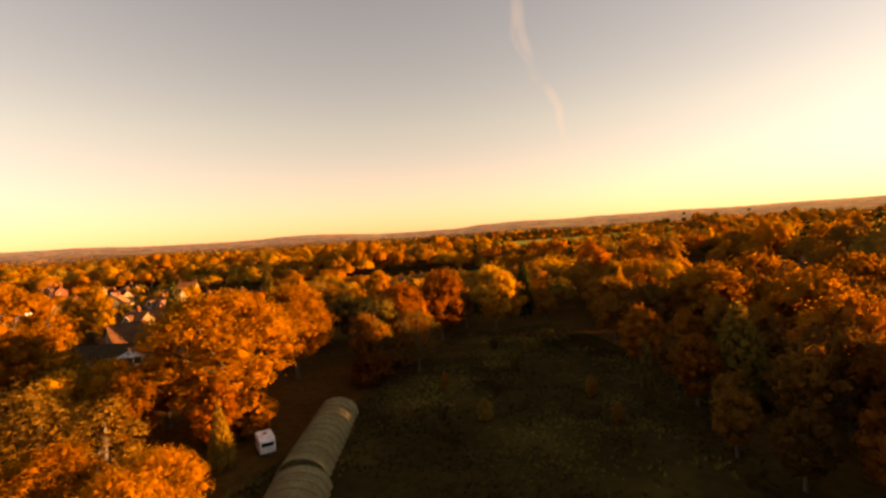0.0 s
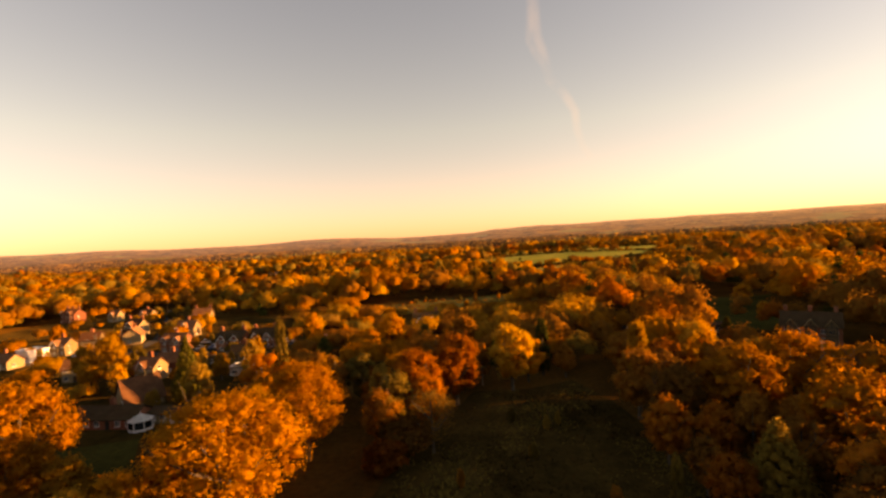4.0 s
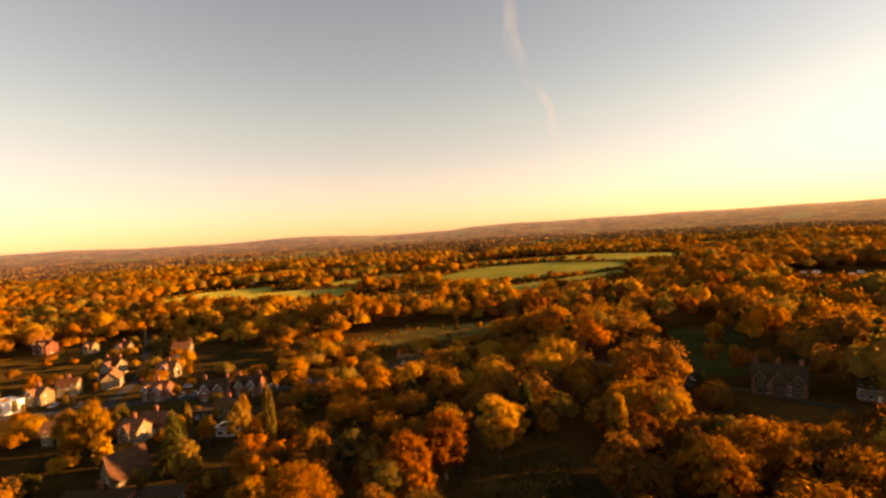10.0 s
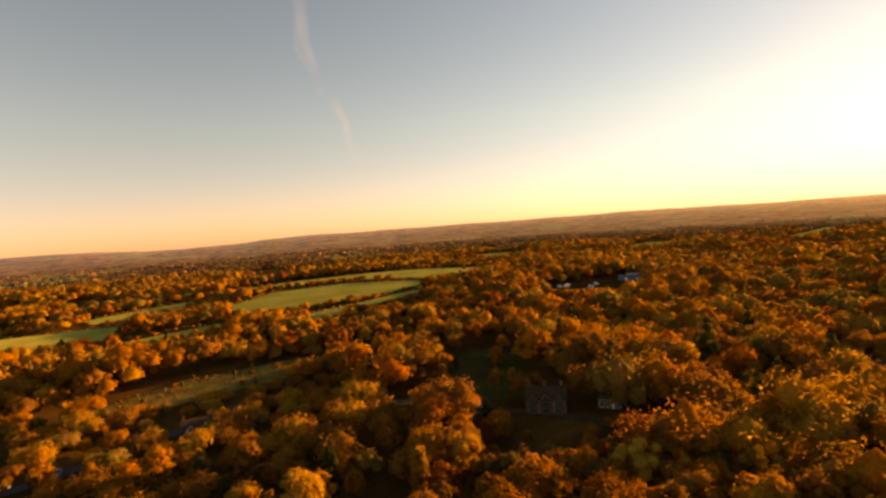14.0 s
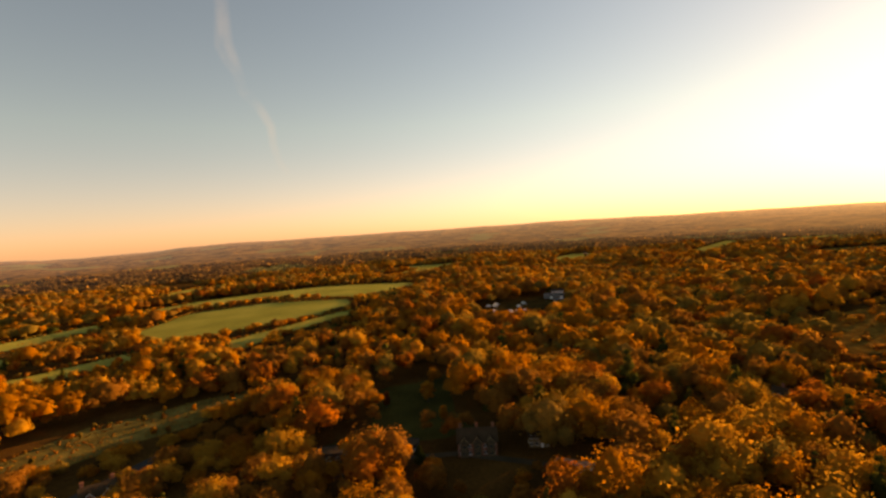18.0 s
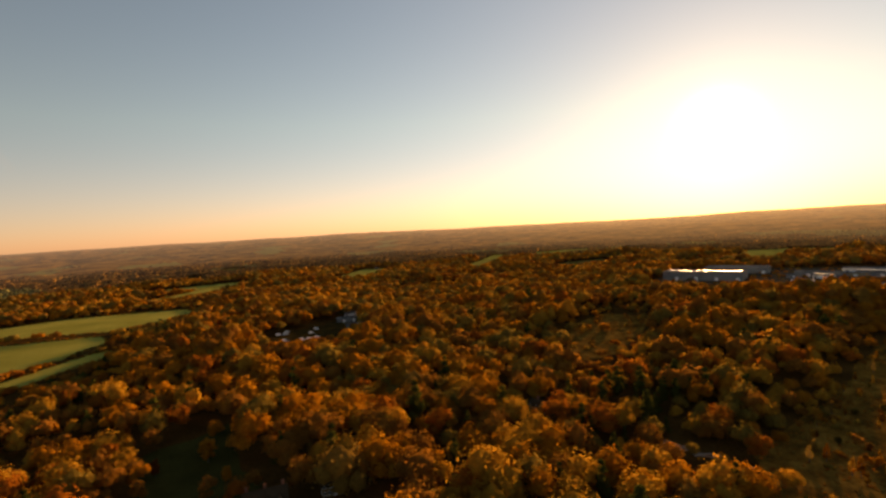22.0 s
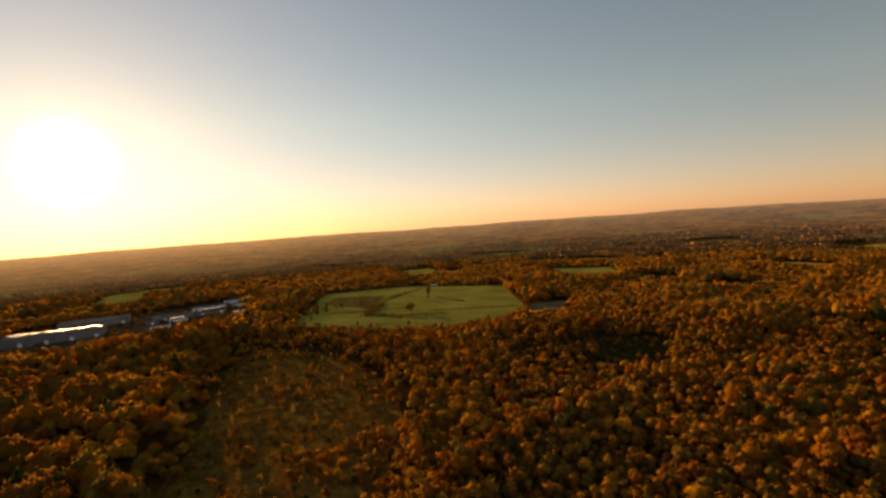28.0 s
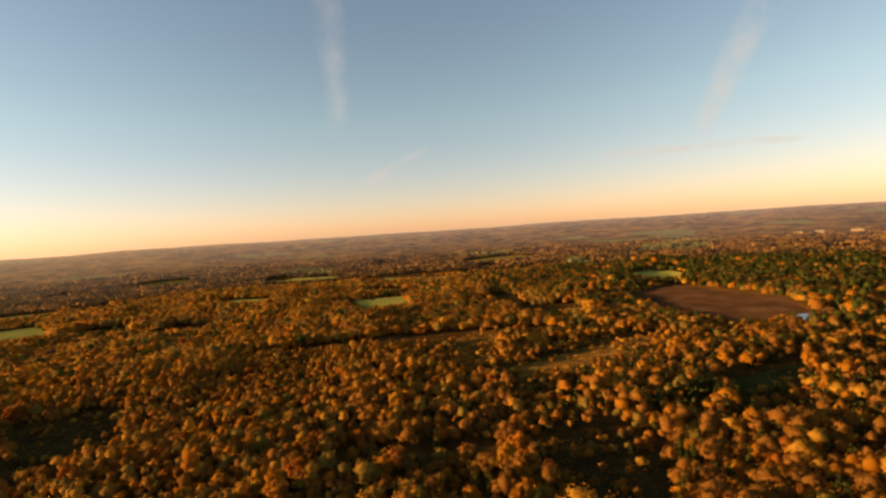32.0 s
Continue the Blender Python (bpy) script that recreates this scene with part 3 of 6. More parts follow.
# trees that stand out on their own, each with room round it
FEATURES = []
for row in (
    ("oak", "orange", -31, 70, 18.5, 1.32, 2), ("beech", "orange", -38, 60, 9.0, 1.0, 1), ("beech", "rust", -29, 62, 6.5, 1.0, 1), ("bush", "orange", -27, 66, 3.0, 1.3, 1), ("birch", "bare", -45, 52, 9.0, 1.6, 1), ("oak", "orange", -29, 27, 6.5, 0.9, 1), ("beech", "orange", -43, 65, 10.0, 1.0, 1), ("beech", "gold", -47, 61, 9.5, 1.0, 1), ("beech", "orange", -40, 72, 9.0, 1.0, 1), ("birch", "gold", -51, 67, 10.0, 1.3, 1), ("oak", "gold", -48, 36, 9.0, 1.0, 1), ("oak", "orange", -23, 33, 8.5, 0.95, 2), ("oak", "orange", -36, 32, 7.5, 0.9, 2), ("fir", "olive", -26, 57, 4.6, 0.75, 1), ("oak", "orange", -33, 41, 7.6, 1.15, 2), ("oak", "orange", -24.5, 41, 6.8, 1.1, 2),
    ("birch", "bare", -41, 50, 8.0, 1.6, 1), ("birch", "bare", -36, 52, 7.5, 1.6, 1), ("oak", "orange", -58, 66, 14.5, 1.0, 2), ("oak", "orange", -65, 76, 20.5, 0.9, 2), ("oak", "orange", -76, 72, 21.5, 0.85, 1), ("birch", "gold", -46, 44, 8.0, 1.3, 1), ("birch", "gold", -52, 46, 8.5, 1.3, 1), ("oak", "gold", -101, 147, 14.8, 0.8, 1), ("birch", "olive", -129, 120, 11.7, 1.3, 1), ("birch", "gold", -139, 143, 8.0, 1.2, 1), ("fir", "green", -70, 133, 13.9, 0.9, 1), ("birch", "olive", -63, 125, 8.6, 1.2, 1), ("birch", "gold", -70, 152, 4.5, 1.4, 1), ("poplar", "olive", -49, 145, 15.4, 1.1, 1), ("beech", "orange", -53, 193, 11.3, 0.8, 1), ("birch", "orange", -39, 185, 6.0, 0.9, 1), ("bush", "olive", -103, 123, 3.3, 1.4, 1), ("oak", "orange", -223, 401, 23.5, 1.0, 0), ("oak", "gold", -239, 225, 10.5, 1.0, 0), ("oak", "orange", -163, 206, 9.0, 0.7, 0),
    ("oak", "orange", -27, 93, 16.5, 1.0, 2), ("beech", "brown", -14, 97, 8.5, 1.1, 1), ("oak", "bare", -4, 93, 9.5, 0.95, 1), ("bush", "rust", -12, 86, 2.5, 1.2, 1), ("bush", "brown", -9, 93, 3.5, 1.4, 1),
    ("beech", "rust", 1, 118, 15.0, 1.05, 1), ("oak", "orange", -20, 172, 12.5, 0.8, 1), ("beech", "rust", -8, 111, 13.0, 1.15, 1), ("beech", "rust", -5, 102, 9.5, 1.0, 1), ("beech", "brown", 4, 160, 12.0, 1.0, 1), ("beech", "gold", 15, 126, 15.0, 0.95, 1),
    # brown and rust at this edge, partly to stand in for its shade
    ("cypress", "green", 25, 138, 12.5, 1.0, 1), ("cypress", "olive", 29, 68, 5.5, 0.75, 1), ("fir", "olive", 41, 66, 10.5, 1.35, 1), ("oak", "rust", 50, 58, 13.0, 1.0, 1), ("oak", "brown", 57, 54, 7.5, 0.9, 1), ("beech", "brown", 33, 44, 4.5, 1.1, 1), ("beech", "rust", 39, 41, 5.5, 1.1, 1), ("beech", "brown", 46, 40, 6.5, 1.1, 1), ("oak", "brown", 52, 46, 7.0, 0.9, 1), ("beech", "brown", 35, 58, 4.0, 1.1, 1), ("beech", "rust", 37, 36, 6.5, 1.1, 1), ("beech", "brown", 31, 51, 4.5, 1.0, 1), ("oak", "brown", 42, 30, 8.0, 0.9, 1), ("beech", "brown", 46, 34, 9.0, 1.1, 1), ("beech", "rust", 35, 66, 7.0, 1.0, 1), ("oak", "brown", 46, 54, 11.0, 0.9, 1), ("beech", "rust", 35, 84, 8.5, 1.1, 1), ("oak", "brown", 40, 92, 12.0, 0.9, 1), ("beech", "brown", 38, 104, 12.0, 1.1, 1), ("beech", "brown", 36, 74, 5.5, 1.0, 1), ("beech", "rust", 42, 82, 7.5, 1.0, 1), ("oak", "brown", 48, 72, 9.0, 0.9, 1), ("beech", "brown", 40, 52, 9.0, 1.1, 1), ("beech", "rust", 46, 47, 10.0, 1.1, 1), ("oak", "brown", 58, 63, 14.0, 1.0, 1), ("oak", "orange", 66, 62, 14.5, 1.0, 1), ("oak", "orange", 58, 74, 15.5, 1.1, 1), ("oak", "orange", 71, 80, 16.0, 1.1, 1), ("oak", "orange", 52, 92, 15.5, 1.05, 1), ("oak", "orange", 64, 96, 16.5, 1.05, 1), ("beech", "rust", 49, 116, 11.0, 1.0, 1), ("birch", "gold", 45, 122, 13.0, 0.7, 1),
    ("oak", "rust", 99, 247, 11.5, 1.0, 0), ("oak", "orange", 125, 214, 9.0, 0.9, 0), ("beech", "rust", 106, 222, 6.5, 0.7, 0), ("beech", "orange", 118, 190, 5.0, 0.9, 0),
    ("poplar", "gold", 113, 345, 15.5, 0.8, 0), ("poplar", "gold", 122, 348, 14.0, 0.8, 0), ("poplar", "olive", 131, 350, 15.5, 0.8, 0), ("poplar", "olive", 145, 170, 9.0, 1.0, 0), ("poplar", "olive", 160, 160, 9.0, 1.0, 0),
    ("oak", "orange", -202, 369, 16.0, 1.3, 0), ("birch", "gold", -78, 152, 5.5, 0.9, 1), ("beech", "olive", -60, 150, 9.5, 0.9, 1), ("birch", "gold", -63, 163, 7.0, 0.9, 1), ("birch", "olive", -55, 195, 8.0, 1.0, 1),
    ("oak", "gold", -110, 151, 11.5, 0.8, 1), ("birch", "gold", -106, 146, 8.0, 1.1, 1), ("oak", "gold", -86, 84, 15.0, 0.9, 1), ("beech", "gold", -92, 138, 7.0, 0.8, 1), ("beech", "olive", -104, 166, 7.0, 0.8, 1), ("birch", "olive", -82, 165, 4.0, 0.9, 1),
    ("beech", "orange", 653, -396, 8.0, 0.8, 0), ("oak", "olive", 574, -319, 15.0, 1.1, 0), ("oak", "brown", 694, -422, 14.0, 0.8, 0), ("oak", "olive", 688, -232, 15.0, 0.9, 0), ("oak", "brown", 672, -222, 14.0, 0.9, 0), ("oak", "olive", 655, -205, 13.0, 0.9, 0), ("beech", "brown", 700, -250, 13.0, 0.9, 0), ("oak", "brown", 640, -215, 12.0, 0.8, 0), ("beech", "gold", 463, -120, 10.0, 0.7, 0), ("birch", "gold", 225, -315, 6.5, 0.9, 0),
    ("oak", "orange", -268, -363, 14.0, 0.95, 0), ("birch", "gold", 262, -70, 7.0, 0.8, 0), ("beech", "orange", 238, -60, 5.5, 0.7, 0),
):
    tree(*row)
    FEATURES.append((row[2], row[3], 5.0 + 1.5 * (row[0] == "oak")))
for i in range(16):
    tree("poplar", ("olive", "gold", "olive")[i % 3], -130 + 3.4 * i + 1.5 * math.sin(i * 2.1), 345 - 0.7 * i + 4 * math.sin(i * 1.3), 12.5 + 2.5 * math.sin(i * 1.9), 1.0, 0)
for i, (x, y) in enumerate(((662, -223), (670, -240), (655, -212), (674, -263), (616, -189), (608, -196), (512, -241), (520, -236), (500, -274), (493, -280), (451, -285), (451, -348), (456, -356), (794, -361), (540, -228), (470, -300), (600, -330), (690, -300))):
    tree("beech", ("olive", "brown", "orange")[i % 3], x, y, float(land(x, y)) + 5.5 + 1.8 * math.sin(i * 2.7), 0.85, 0)

# stands of trees added to the east to shade the meadow and its edge
for i in range(24):
    x, y = 84 + 9.5 * (i % 6) + 2.5 * math.sin(i * 3.1), 50 + 14 * (i // 6) + 3 * math.cos(i * 2.3)
    tree("oak" if i % 3 else "beech", ("orange", "brown", "orange", "gold")[i % 4], x, y, 12.5 + 1.2 * math.sin(i * 1.7), 1.05, 0)
for i in range(12):
    tree("oak", ("brown", "rust", "brown")[i % 3], 62 + 10 * (i % 4) + 2 * math.sin(i * 2.9), 20 + 11 * (i // 4) + 2 * math.cos(i * 1.9), 11.5 + 1.2 * math.sin(i * 2.2), 0.95, 0)

# tall oaks added east of the southern glades to throw long shadows over them
for i in range(26):
    gx0, gy0, run = ((-30, -203, 13), (84, -238, 12), (318, -300, 16))[i % 3]
    k = i // 3
    tree("oak" if k % 4 else "beech", ("brown", "orange", "rust", "brown")[k % 4], gx0 + 3 * math.sin(i * 2.3) + 7 * (k % 2), gy0 - run * 0.85 * k + 2 * math.cos(i * 1.3), float(land(gx0, gy0)) + 17 + 1.5 * math.sin(i * 1.9), 0.85, 0)

# ---- the woods ----
# houses, sheds and roads that the trees keep clear of: east, north, radius
CLEAR = FEATURES + [(104, 146, 11), (97, 136, 8), (110, 150, 10)]


def open_at(x, y, grow):
    o = np.zeros(np.shape(x), bool)
    ragged = np.where(np.hypot(x, y) > 170, 1.0, 0.0)
    xj, yj = x + ragged * 7 * wave(x, y, 21, 0.7), y + ragged * 7 * wave(x, y, 17, 2.1)
    for key, (poly, _, _) in OPEN.items():
        hit = inside(xj, yj, poly, grow if key != "meadow_2" else min(grow, 2))
        if key.startswith("heath"):
            hit &= (wave(x, y, 19, 1.3) + 0.5 * np.sin(x * 12.9898 + y * 78.233) < 0.80)
        o |= hit
    # a sight line over gardens to the first houses
    az, r = np.degrees(np.arctan2(x, y)), np.hypot(x, y)
    o |= (az > -35.5) & (az < -26.0) & (r > 80) & (r < 118)
    o |= inside(x, y, POND, grow)
    for a, b, rad in CLEAR:
        o |= (x - a) ** 2 + (y - b) ** 2 < rad * rad
    # chance glades far off
    r = np.hypot(x, y)
    o |= (r > 640) & (wave(x, y, 97, 3.3) + 0.35 * wave(x, y, 31, 1.1) > np.where(r > 600, 0.95, 1.15))
    return o


def wave(x, y, s, ph):
    return np.sin(x / s + ph) * np.cos(y / (s * 1.3) - ph * 2) + 0.6 * np.sin((x + y) / (s * 0.47) + ph * 3) * np.cos((x - y) / (s * 0.61))


def families_at(x, y, rng):
    """The kind of foliage at each place: patches of one colour run into another."""
    n = len(x)
    pick = rng.uniform(0, 1, n)
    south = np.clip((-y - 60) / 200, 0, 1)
    # more pale crowns far off: distance haze put into the leaf colour
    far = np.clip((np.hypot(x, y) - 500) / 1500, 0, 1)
    weights = np.stack([
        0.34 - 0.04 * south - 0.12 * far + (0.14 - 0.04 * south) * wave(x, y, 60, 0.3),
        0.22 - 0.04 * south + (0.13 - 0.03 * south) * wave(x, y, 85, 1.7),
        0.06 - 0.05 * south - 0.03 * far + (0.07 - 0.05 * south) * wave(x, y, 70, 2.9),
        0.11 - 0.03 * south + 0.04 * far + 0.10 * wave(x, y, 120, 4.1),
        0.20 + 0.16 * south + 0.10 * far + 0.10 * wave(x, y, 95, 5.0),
        0.035 + 0.02 * south + 0.07 * np.maximum(0, wave(x, y, 140, 0.9)),
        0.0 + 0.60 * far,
    ], 1).clip(0.01)
    near = np.clip(1 - (np.hypot(x, y) - 120) / 420, 0, 1) * np.where((x < 12) & (y > 0), 0, np.where(y > 40, 0.5, 1))
    weights[:, 0] -= 0.02 * near
    weights[:, 1] -= 0.06 * near
    weights[:, 2] += 0.04 * near * np.where(y > 0, 1, 0.2)
    weights[:, 4] += 0.20 * near
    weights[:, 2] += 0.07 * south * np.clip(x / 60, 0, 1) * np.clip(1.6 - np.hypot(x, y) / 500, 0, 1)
    # golden crowns, with sun glare also put into their colour
    young = np.exp(-(((x - 190) / 130) ** 2 + ((y + 190) / 120) ** 2))
    weights[:, 1] += 0.40 * young
    weights[:, 6] += 0.25 * young
    # darker leaf colours here stand in for the shade of tall trees
    dim_patch = np.exp(-(((x + 40) / 120) ** 2 + ((y + 260) / 140) ** 2))
    weights[:, 4] += 0.90 * dim_patch
    weights[:, 2] += 0.16 * dim_patch
    weights[:, 5] += 0.35 * dim_patch
    weights = weights.clip(0.005)
    pines = np.exp(-(((x + 640) / 300) ** 2 + ((y + 1010) / 300) ** 2)) * 3.5 + np.exp(-(((x + 150) / 90) ** 2 + ((y + 330) / 90) ** 2)) * 1.1 + np.exp(-(((x + 350) / 150) ** 2 + ((y + 420) / 110) ** 2)) * 0.8
    pines += np.exp(-(((x - 300) / 60) ** 2 + ((y + 350) / 60) ** 2)) * 1.2 + np.exp(-(((x - 275) / 35) ** 2 + ((y - 60) / 30) ** 2)) * 1.5
    weights[:, 5] += pines
    weights = np.cumsum(weights, 1)
    return (pick[:, None] * weights[:, -1:] > weights).sum(1)


def scatter(r0, r1, step, rng, grow, az0=-58.0, az1=240.0):
    """Jittered places between two distances from the middle, on wooded land."""
    k = int(r1 / step) + 2
    a, b = np.meshgrid(np.arange(-k, k + 1), np.arange(-k, k + 1))
    x = (a + 0.5 * (b % 2)).ravel() * step + rng.uniform(-0.36, 0.36, a.size) * step
    y = b.ravel() * step * 0.9 + rng.uniform(-0.36, 0.36, a.size) * step
    r, az = np.hypot(x, y), np.degrees(np.arctan2(x, y))
    az = np.where(az < az0, az + 360, az)
    keep = (r >= r0) & (r < r1) & (az < az1)
    x, y = x[keep], y[keep]
    keep = ~open_at(x, y, grow)
    keep &= ~(inside(x, y, VILLAGE) & (rng.uniform(0, 1, len(x)) < 0.82))
    return x[keep], y[keep]


def lowered(x, y):
    """How tall trees stand: lower in the village and where open land lies just beyond them."""
    k = np.ones(len(x))
    r = np.hypot(x, y)
    for key, (poly, _, _) in OPEN.items():
        if key in ("meadow_2", "lawn_1", "lawn_2", "glade_1", "glade_2", "glade_3"):
            continue
        for ahead, to in ((80, 0.7), (50, 0.5), (20, 0.38)):
            hit = inside(x * (1 + ahead / r), y * (1 + ahead / r), poly)
            k = np.where(hit, np.minimum(k, to), k)
        if key.startswith(("pasture", "meadow", "heath", "brown")):
            for east, to in ((75, 0.75), (45, 0.6), (18, 0.45)):
                hit = inside(x - east, y, poly)
                k = np.where(hit, np.minimum(k, to), k)
    for east, to in ((110, 0.8), (75, 0.62), (45, 0.5), (18, 0.45)):
        k = np.where(inside(x - east, y, VILLAGE) & (y > 125), np.minimum(k, to), k)
    # the timbered house shows over the trees before it
    az = np.degrees(np.arctan2(x, y))
    k = np.where((az > 28) & (az < 43) & (r > 145) & (r < 192), np.minimum(k, 0.42), k)
    for ahead in (0, 15, 30):
        k = np.where(inside(x * (1 + ahead / r), y * (1 + ahead / r), VILLAGE), np.minimum(k, 0.48), k)
    return k


def woods(name, label, x, y, lobes, base_v, base_f, width, height, rng, mats, only=None, sprays=0, spray=1.0, core=1.0, small=1.0):
    """Many crowns as one mesh: each a cluster of uneven masses over the ground."""
    n = len(x)
    fam = families_at(x, y, rng) if only is None else rng.choice(only, n)
    pine = fam == 5
    big = np.clip(rng.lognormal(0.0, 0.34, n), 0.5, 1.75 if lobes > 3 else 1.35) * (1 + 0.16 * wave(x, y, 45, 2.2))
    w, h = width * big * np.where(pine, 0.7, 1), height * big ** 0.45 * np.where(pine, 1.15, 1) * rng.uniform(0.86, 1.12, n) * np.clip(1 + 0.17 * wave(x, y, 37, 1.2) + 0.15 * wave(x, y, 88, 0.4), 0.55, 1.4)
    # uneven heights in the dim southern patch throw extra shade
    dim_patch = np.exp(-(((x + 40) / 120) ** 2 + ((y + 260) / 140) ** 2))
    h = h * (1 + 0.13 * np.tanh(3 * wave(x, y, 55, 2.6))) * (1 + 0.32 * dim_patch * np.tanh(3 * wave(x, y, 24, 0.9)))
    k = lowered(x, y)
    w = w * np.where(y > -40, 1.0, 0.95) * small
    h, w = h * k * small ** 0.4, w * k ** 0.5
    g = land(x, y)
    nv = len(base_v)
    az = rng.uniform(0, 6.28, (n, 1)) + np.arange(lobes)[None] * 2.4
    if lobes > 1:
        off = np.where(np.arange(lobes)[None] == 0, 0.0, rng.uniform(0.40, 0.58, (n, lobes)))
        lz = np.where(np.arange(lobes)[None] == 0, 0.66, rng.uniform(0.40, 0.68, (n, lobes)))
        lr = np.where(np.arange(lobes)[None] == 0, 0.70, rng.uniform(0.34, 0.50, (n, lobes)))
        t = np.arange(lobes)[None] / (lobes - 1)
        off = np.where(pine[:, None], 0.35 * (1 - t), off)
        lz = np.where(pine[:, None], 0.25 + 0.62 * t, lz)
        lr = np.where(pine[:, None], 0.62 - 0.42 * t, lr)
    else:
        off, lz, lr = np.zeros((n, 1)), np.full((n, 1), 0.5), np.full((n, 1), 1.0)
    c = np.stack([x[:, None] + np.cos(az) * off * w[:, None] * 0.5, y[:, None] + np.sin(az) * off * w[:, None] * 0.5, g[:, None] + lz * h[:, None]], -1)
    rad = np.stack([lr * w[:, None] * 0.5] * 2 + [np.minimum(lr * w[:, None] * 0.5, h[:, None] * 0.42) if lobes > 1 else h[:, None] * 0.5 * lr], -1)
    v = c[:, :, None] + base_v[None, None] * rad[:, :, None] * core * rng.uniform(0.70, 1.25, (n, lobes, nv, 1))
    f = base_f[None, None] + (np.arange(n * lobes) * nv).reshape(n, lobes, 1, 1)
    index = np.repeat(fam, lobes * len(base_f))
    v, f = v.reshape(-1, 3), f.reshape(-1, 3)
    shade = None
    if sprays:
        m = n * sprays
        own = np.repeat(np.arange(n), sprays)
        lob = rng.integers(0, lobes, m)
        d = rng.normal(size=(m, 3))
        d[:, 2] = np.abs(d[:, 2]) * 1.1 - 0.3
        d /= np.linalg.norm(d, axis=1)[:, None]
        p = c[own, lob] + d * rad[own, lob] * rng.uniform(0.70, 1.10, (m, 1))
        heart = p - np.stack([x[own], y[own], g[own] + 0.45 * h[own]], -1)
        heart /= np.linalg.norm(heart, axis=1)[:, None] + 1e-6
        soft = d * 0.5 + heart * 0.45 + rng.normal(size=d.shape) * 0.13
        soft /= np.linalg.norm(soft, axis=1)[:, None]
        d = d + rng.normal(size=d.shape) * 0.4
        d /= np.linalg.norm(d, axis=1)[:, None]
        a = np.cross(d, rng.normal(size=d.shape))
        a /= np.linalg.norm(a, axis=1)[:, None]
        b = np.cross(d, a)
        s = spray * (w[own] / width)[:, None] ** 0.7 * rng.uniform(0.6, 1.4, (m, 1))
        q = np.stack([p - a * s - b * s * 0.6, p + a * s - b * s * 0.5, p + b * s * 1.1], 1).reshape(-1, 3)
        f = np.concatenate([f, np.arange(m)[:, None] * 3 + len(v) + np.array([0, 1, 2])])
        shade = np.concatenate([np.zeros_like(v), np.repeat(soft, 3, 0)])
        v = np.concatenate([v, q])
        index = np.concatenate([index, fam[own]])
    me = mesh_from(name, v, f, mats, index, True, shade)
    return tagged(new(name, me), label, "woodland", kind="stuff")


WOOD_MATS = [wood_mats[k] for k in FAMILIES]
R1, R2, R3, R4 = 140, 290, 600, 1400

# ---- buildings ----
def grounded(x, y, heading=0.0, lift=0.0):
    return Matrix.Translation((x, y, float(land(x, y)) + lift)) @ Matrix.Rotation(radians(-heading), 4, "Z")


def window_part(parent, x, y, z, w, h, turn=0.0, bars=1, frame_mat=None):
    """A window set into a wall that looks to -y before it is turned: a frame with a bar, its pane and its sill."""
    fm = frame_mat or white_mat
    t = 0.06
    bm = bmesh.new()
    loops = [[bm.verts.new((sx * (w / 2 - k), y0, sz * (h / 2 - k))) for sx, sz in ((-1, -1), (1, -1), (1, 1), (-1, 1))] for k, y0 in ((0, -0.07), (t, -0.07), (t, 0.05), (0, 0.05))]
    for a, b in zip(loops, loops[1:] + loops[:1]):
        for i in range(4):
            bm.faces.new((a[i], a[(i + 1) % 4], b[(i + 1) % 4], b[i]))
    win = part("window", bm, fm, parent)
    win.matrix_basis = Matrix.Translation((x, y, z)) @ Matrix.Rotation(radians(turn), 4, "Z")
    part("pane", one_box(-w / 2 + t, -0.03, -h / 2 + t, w / 2 - t, 0.0, h / 2 - t), glass_mat, win)
    for i in range(bars):
        cx = -w / 2 + w * (i + 1) / (bars + 1)
        part("glazing_bar", one_box(cx - 0.035, -0.06, -h / 2 + t + 0.003, cx + 0.035, 0.04, h / 2 - t - 0.003), fm, win)
    part("sill", one_box(-w / 2 - 0.08, -0.16, -h / 2 - 0.08, w / 2 + 0.08, 0.0, -h / 2 - 0.004), fm, win)
    return win


def slope(p0, p1, p2, p3, thick=0.18):
    """One roof slope as a slab: eave p0 to p1, ridge p2 to p3."""
    bm = bmesh.new()
    n = (Vector(p1) - Vector(p0)).cross(Vector(p3) - Vector(p0)).normalized() * thick
    lo = [bm.verts.new(p) for p in (p0, p1, p2, p3)]
    hi = [bm.verts.new(Vector(p) + n) for p in (p0, p1, p2, p3)]
    bm.faces.new(lo[::-1])
    bm.faces.new(hi)
    for i in range(4):
        j = (i + 1) % 4
        bm.faces.new((lo[i], lo[j], hi[j], hi[i]))
    return bm


def gable_box(w, d, eave, ridge):
    """Walls with a gable at each end; the ridge runs along x."""
    bm = bmesh.new()
    a = [bm.verts.new(p) for p in ((-w / 2, -d / 2, -0.8), (-w / 2, d / 2, -0.8), (-w / 2, d / 2, eave), (-w / 2, 0, ridge), (-w / 2, -d / 2, eave))]
    b = [bm.verts.new(Vector(v.co) + Vector((w, 0, 0))) for v in a]
    bm.faces.new(a[::-1])
    bm.faces.new(b)
    for i in range(5):
        j = (i + 1) % 5
        bm.faces.new((a[i], a[j], b[j], b[i]))
    bmesh.ops.recalc_face_normals(bm, faces=bm.faces[:])
    return bm


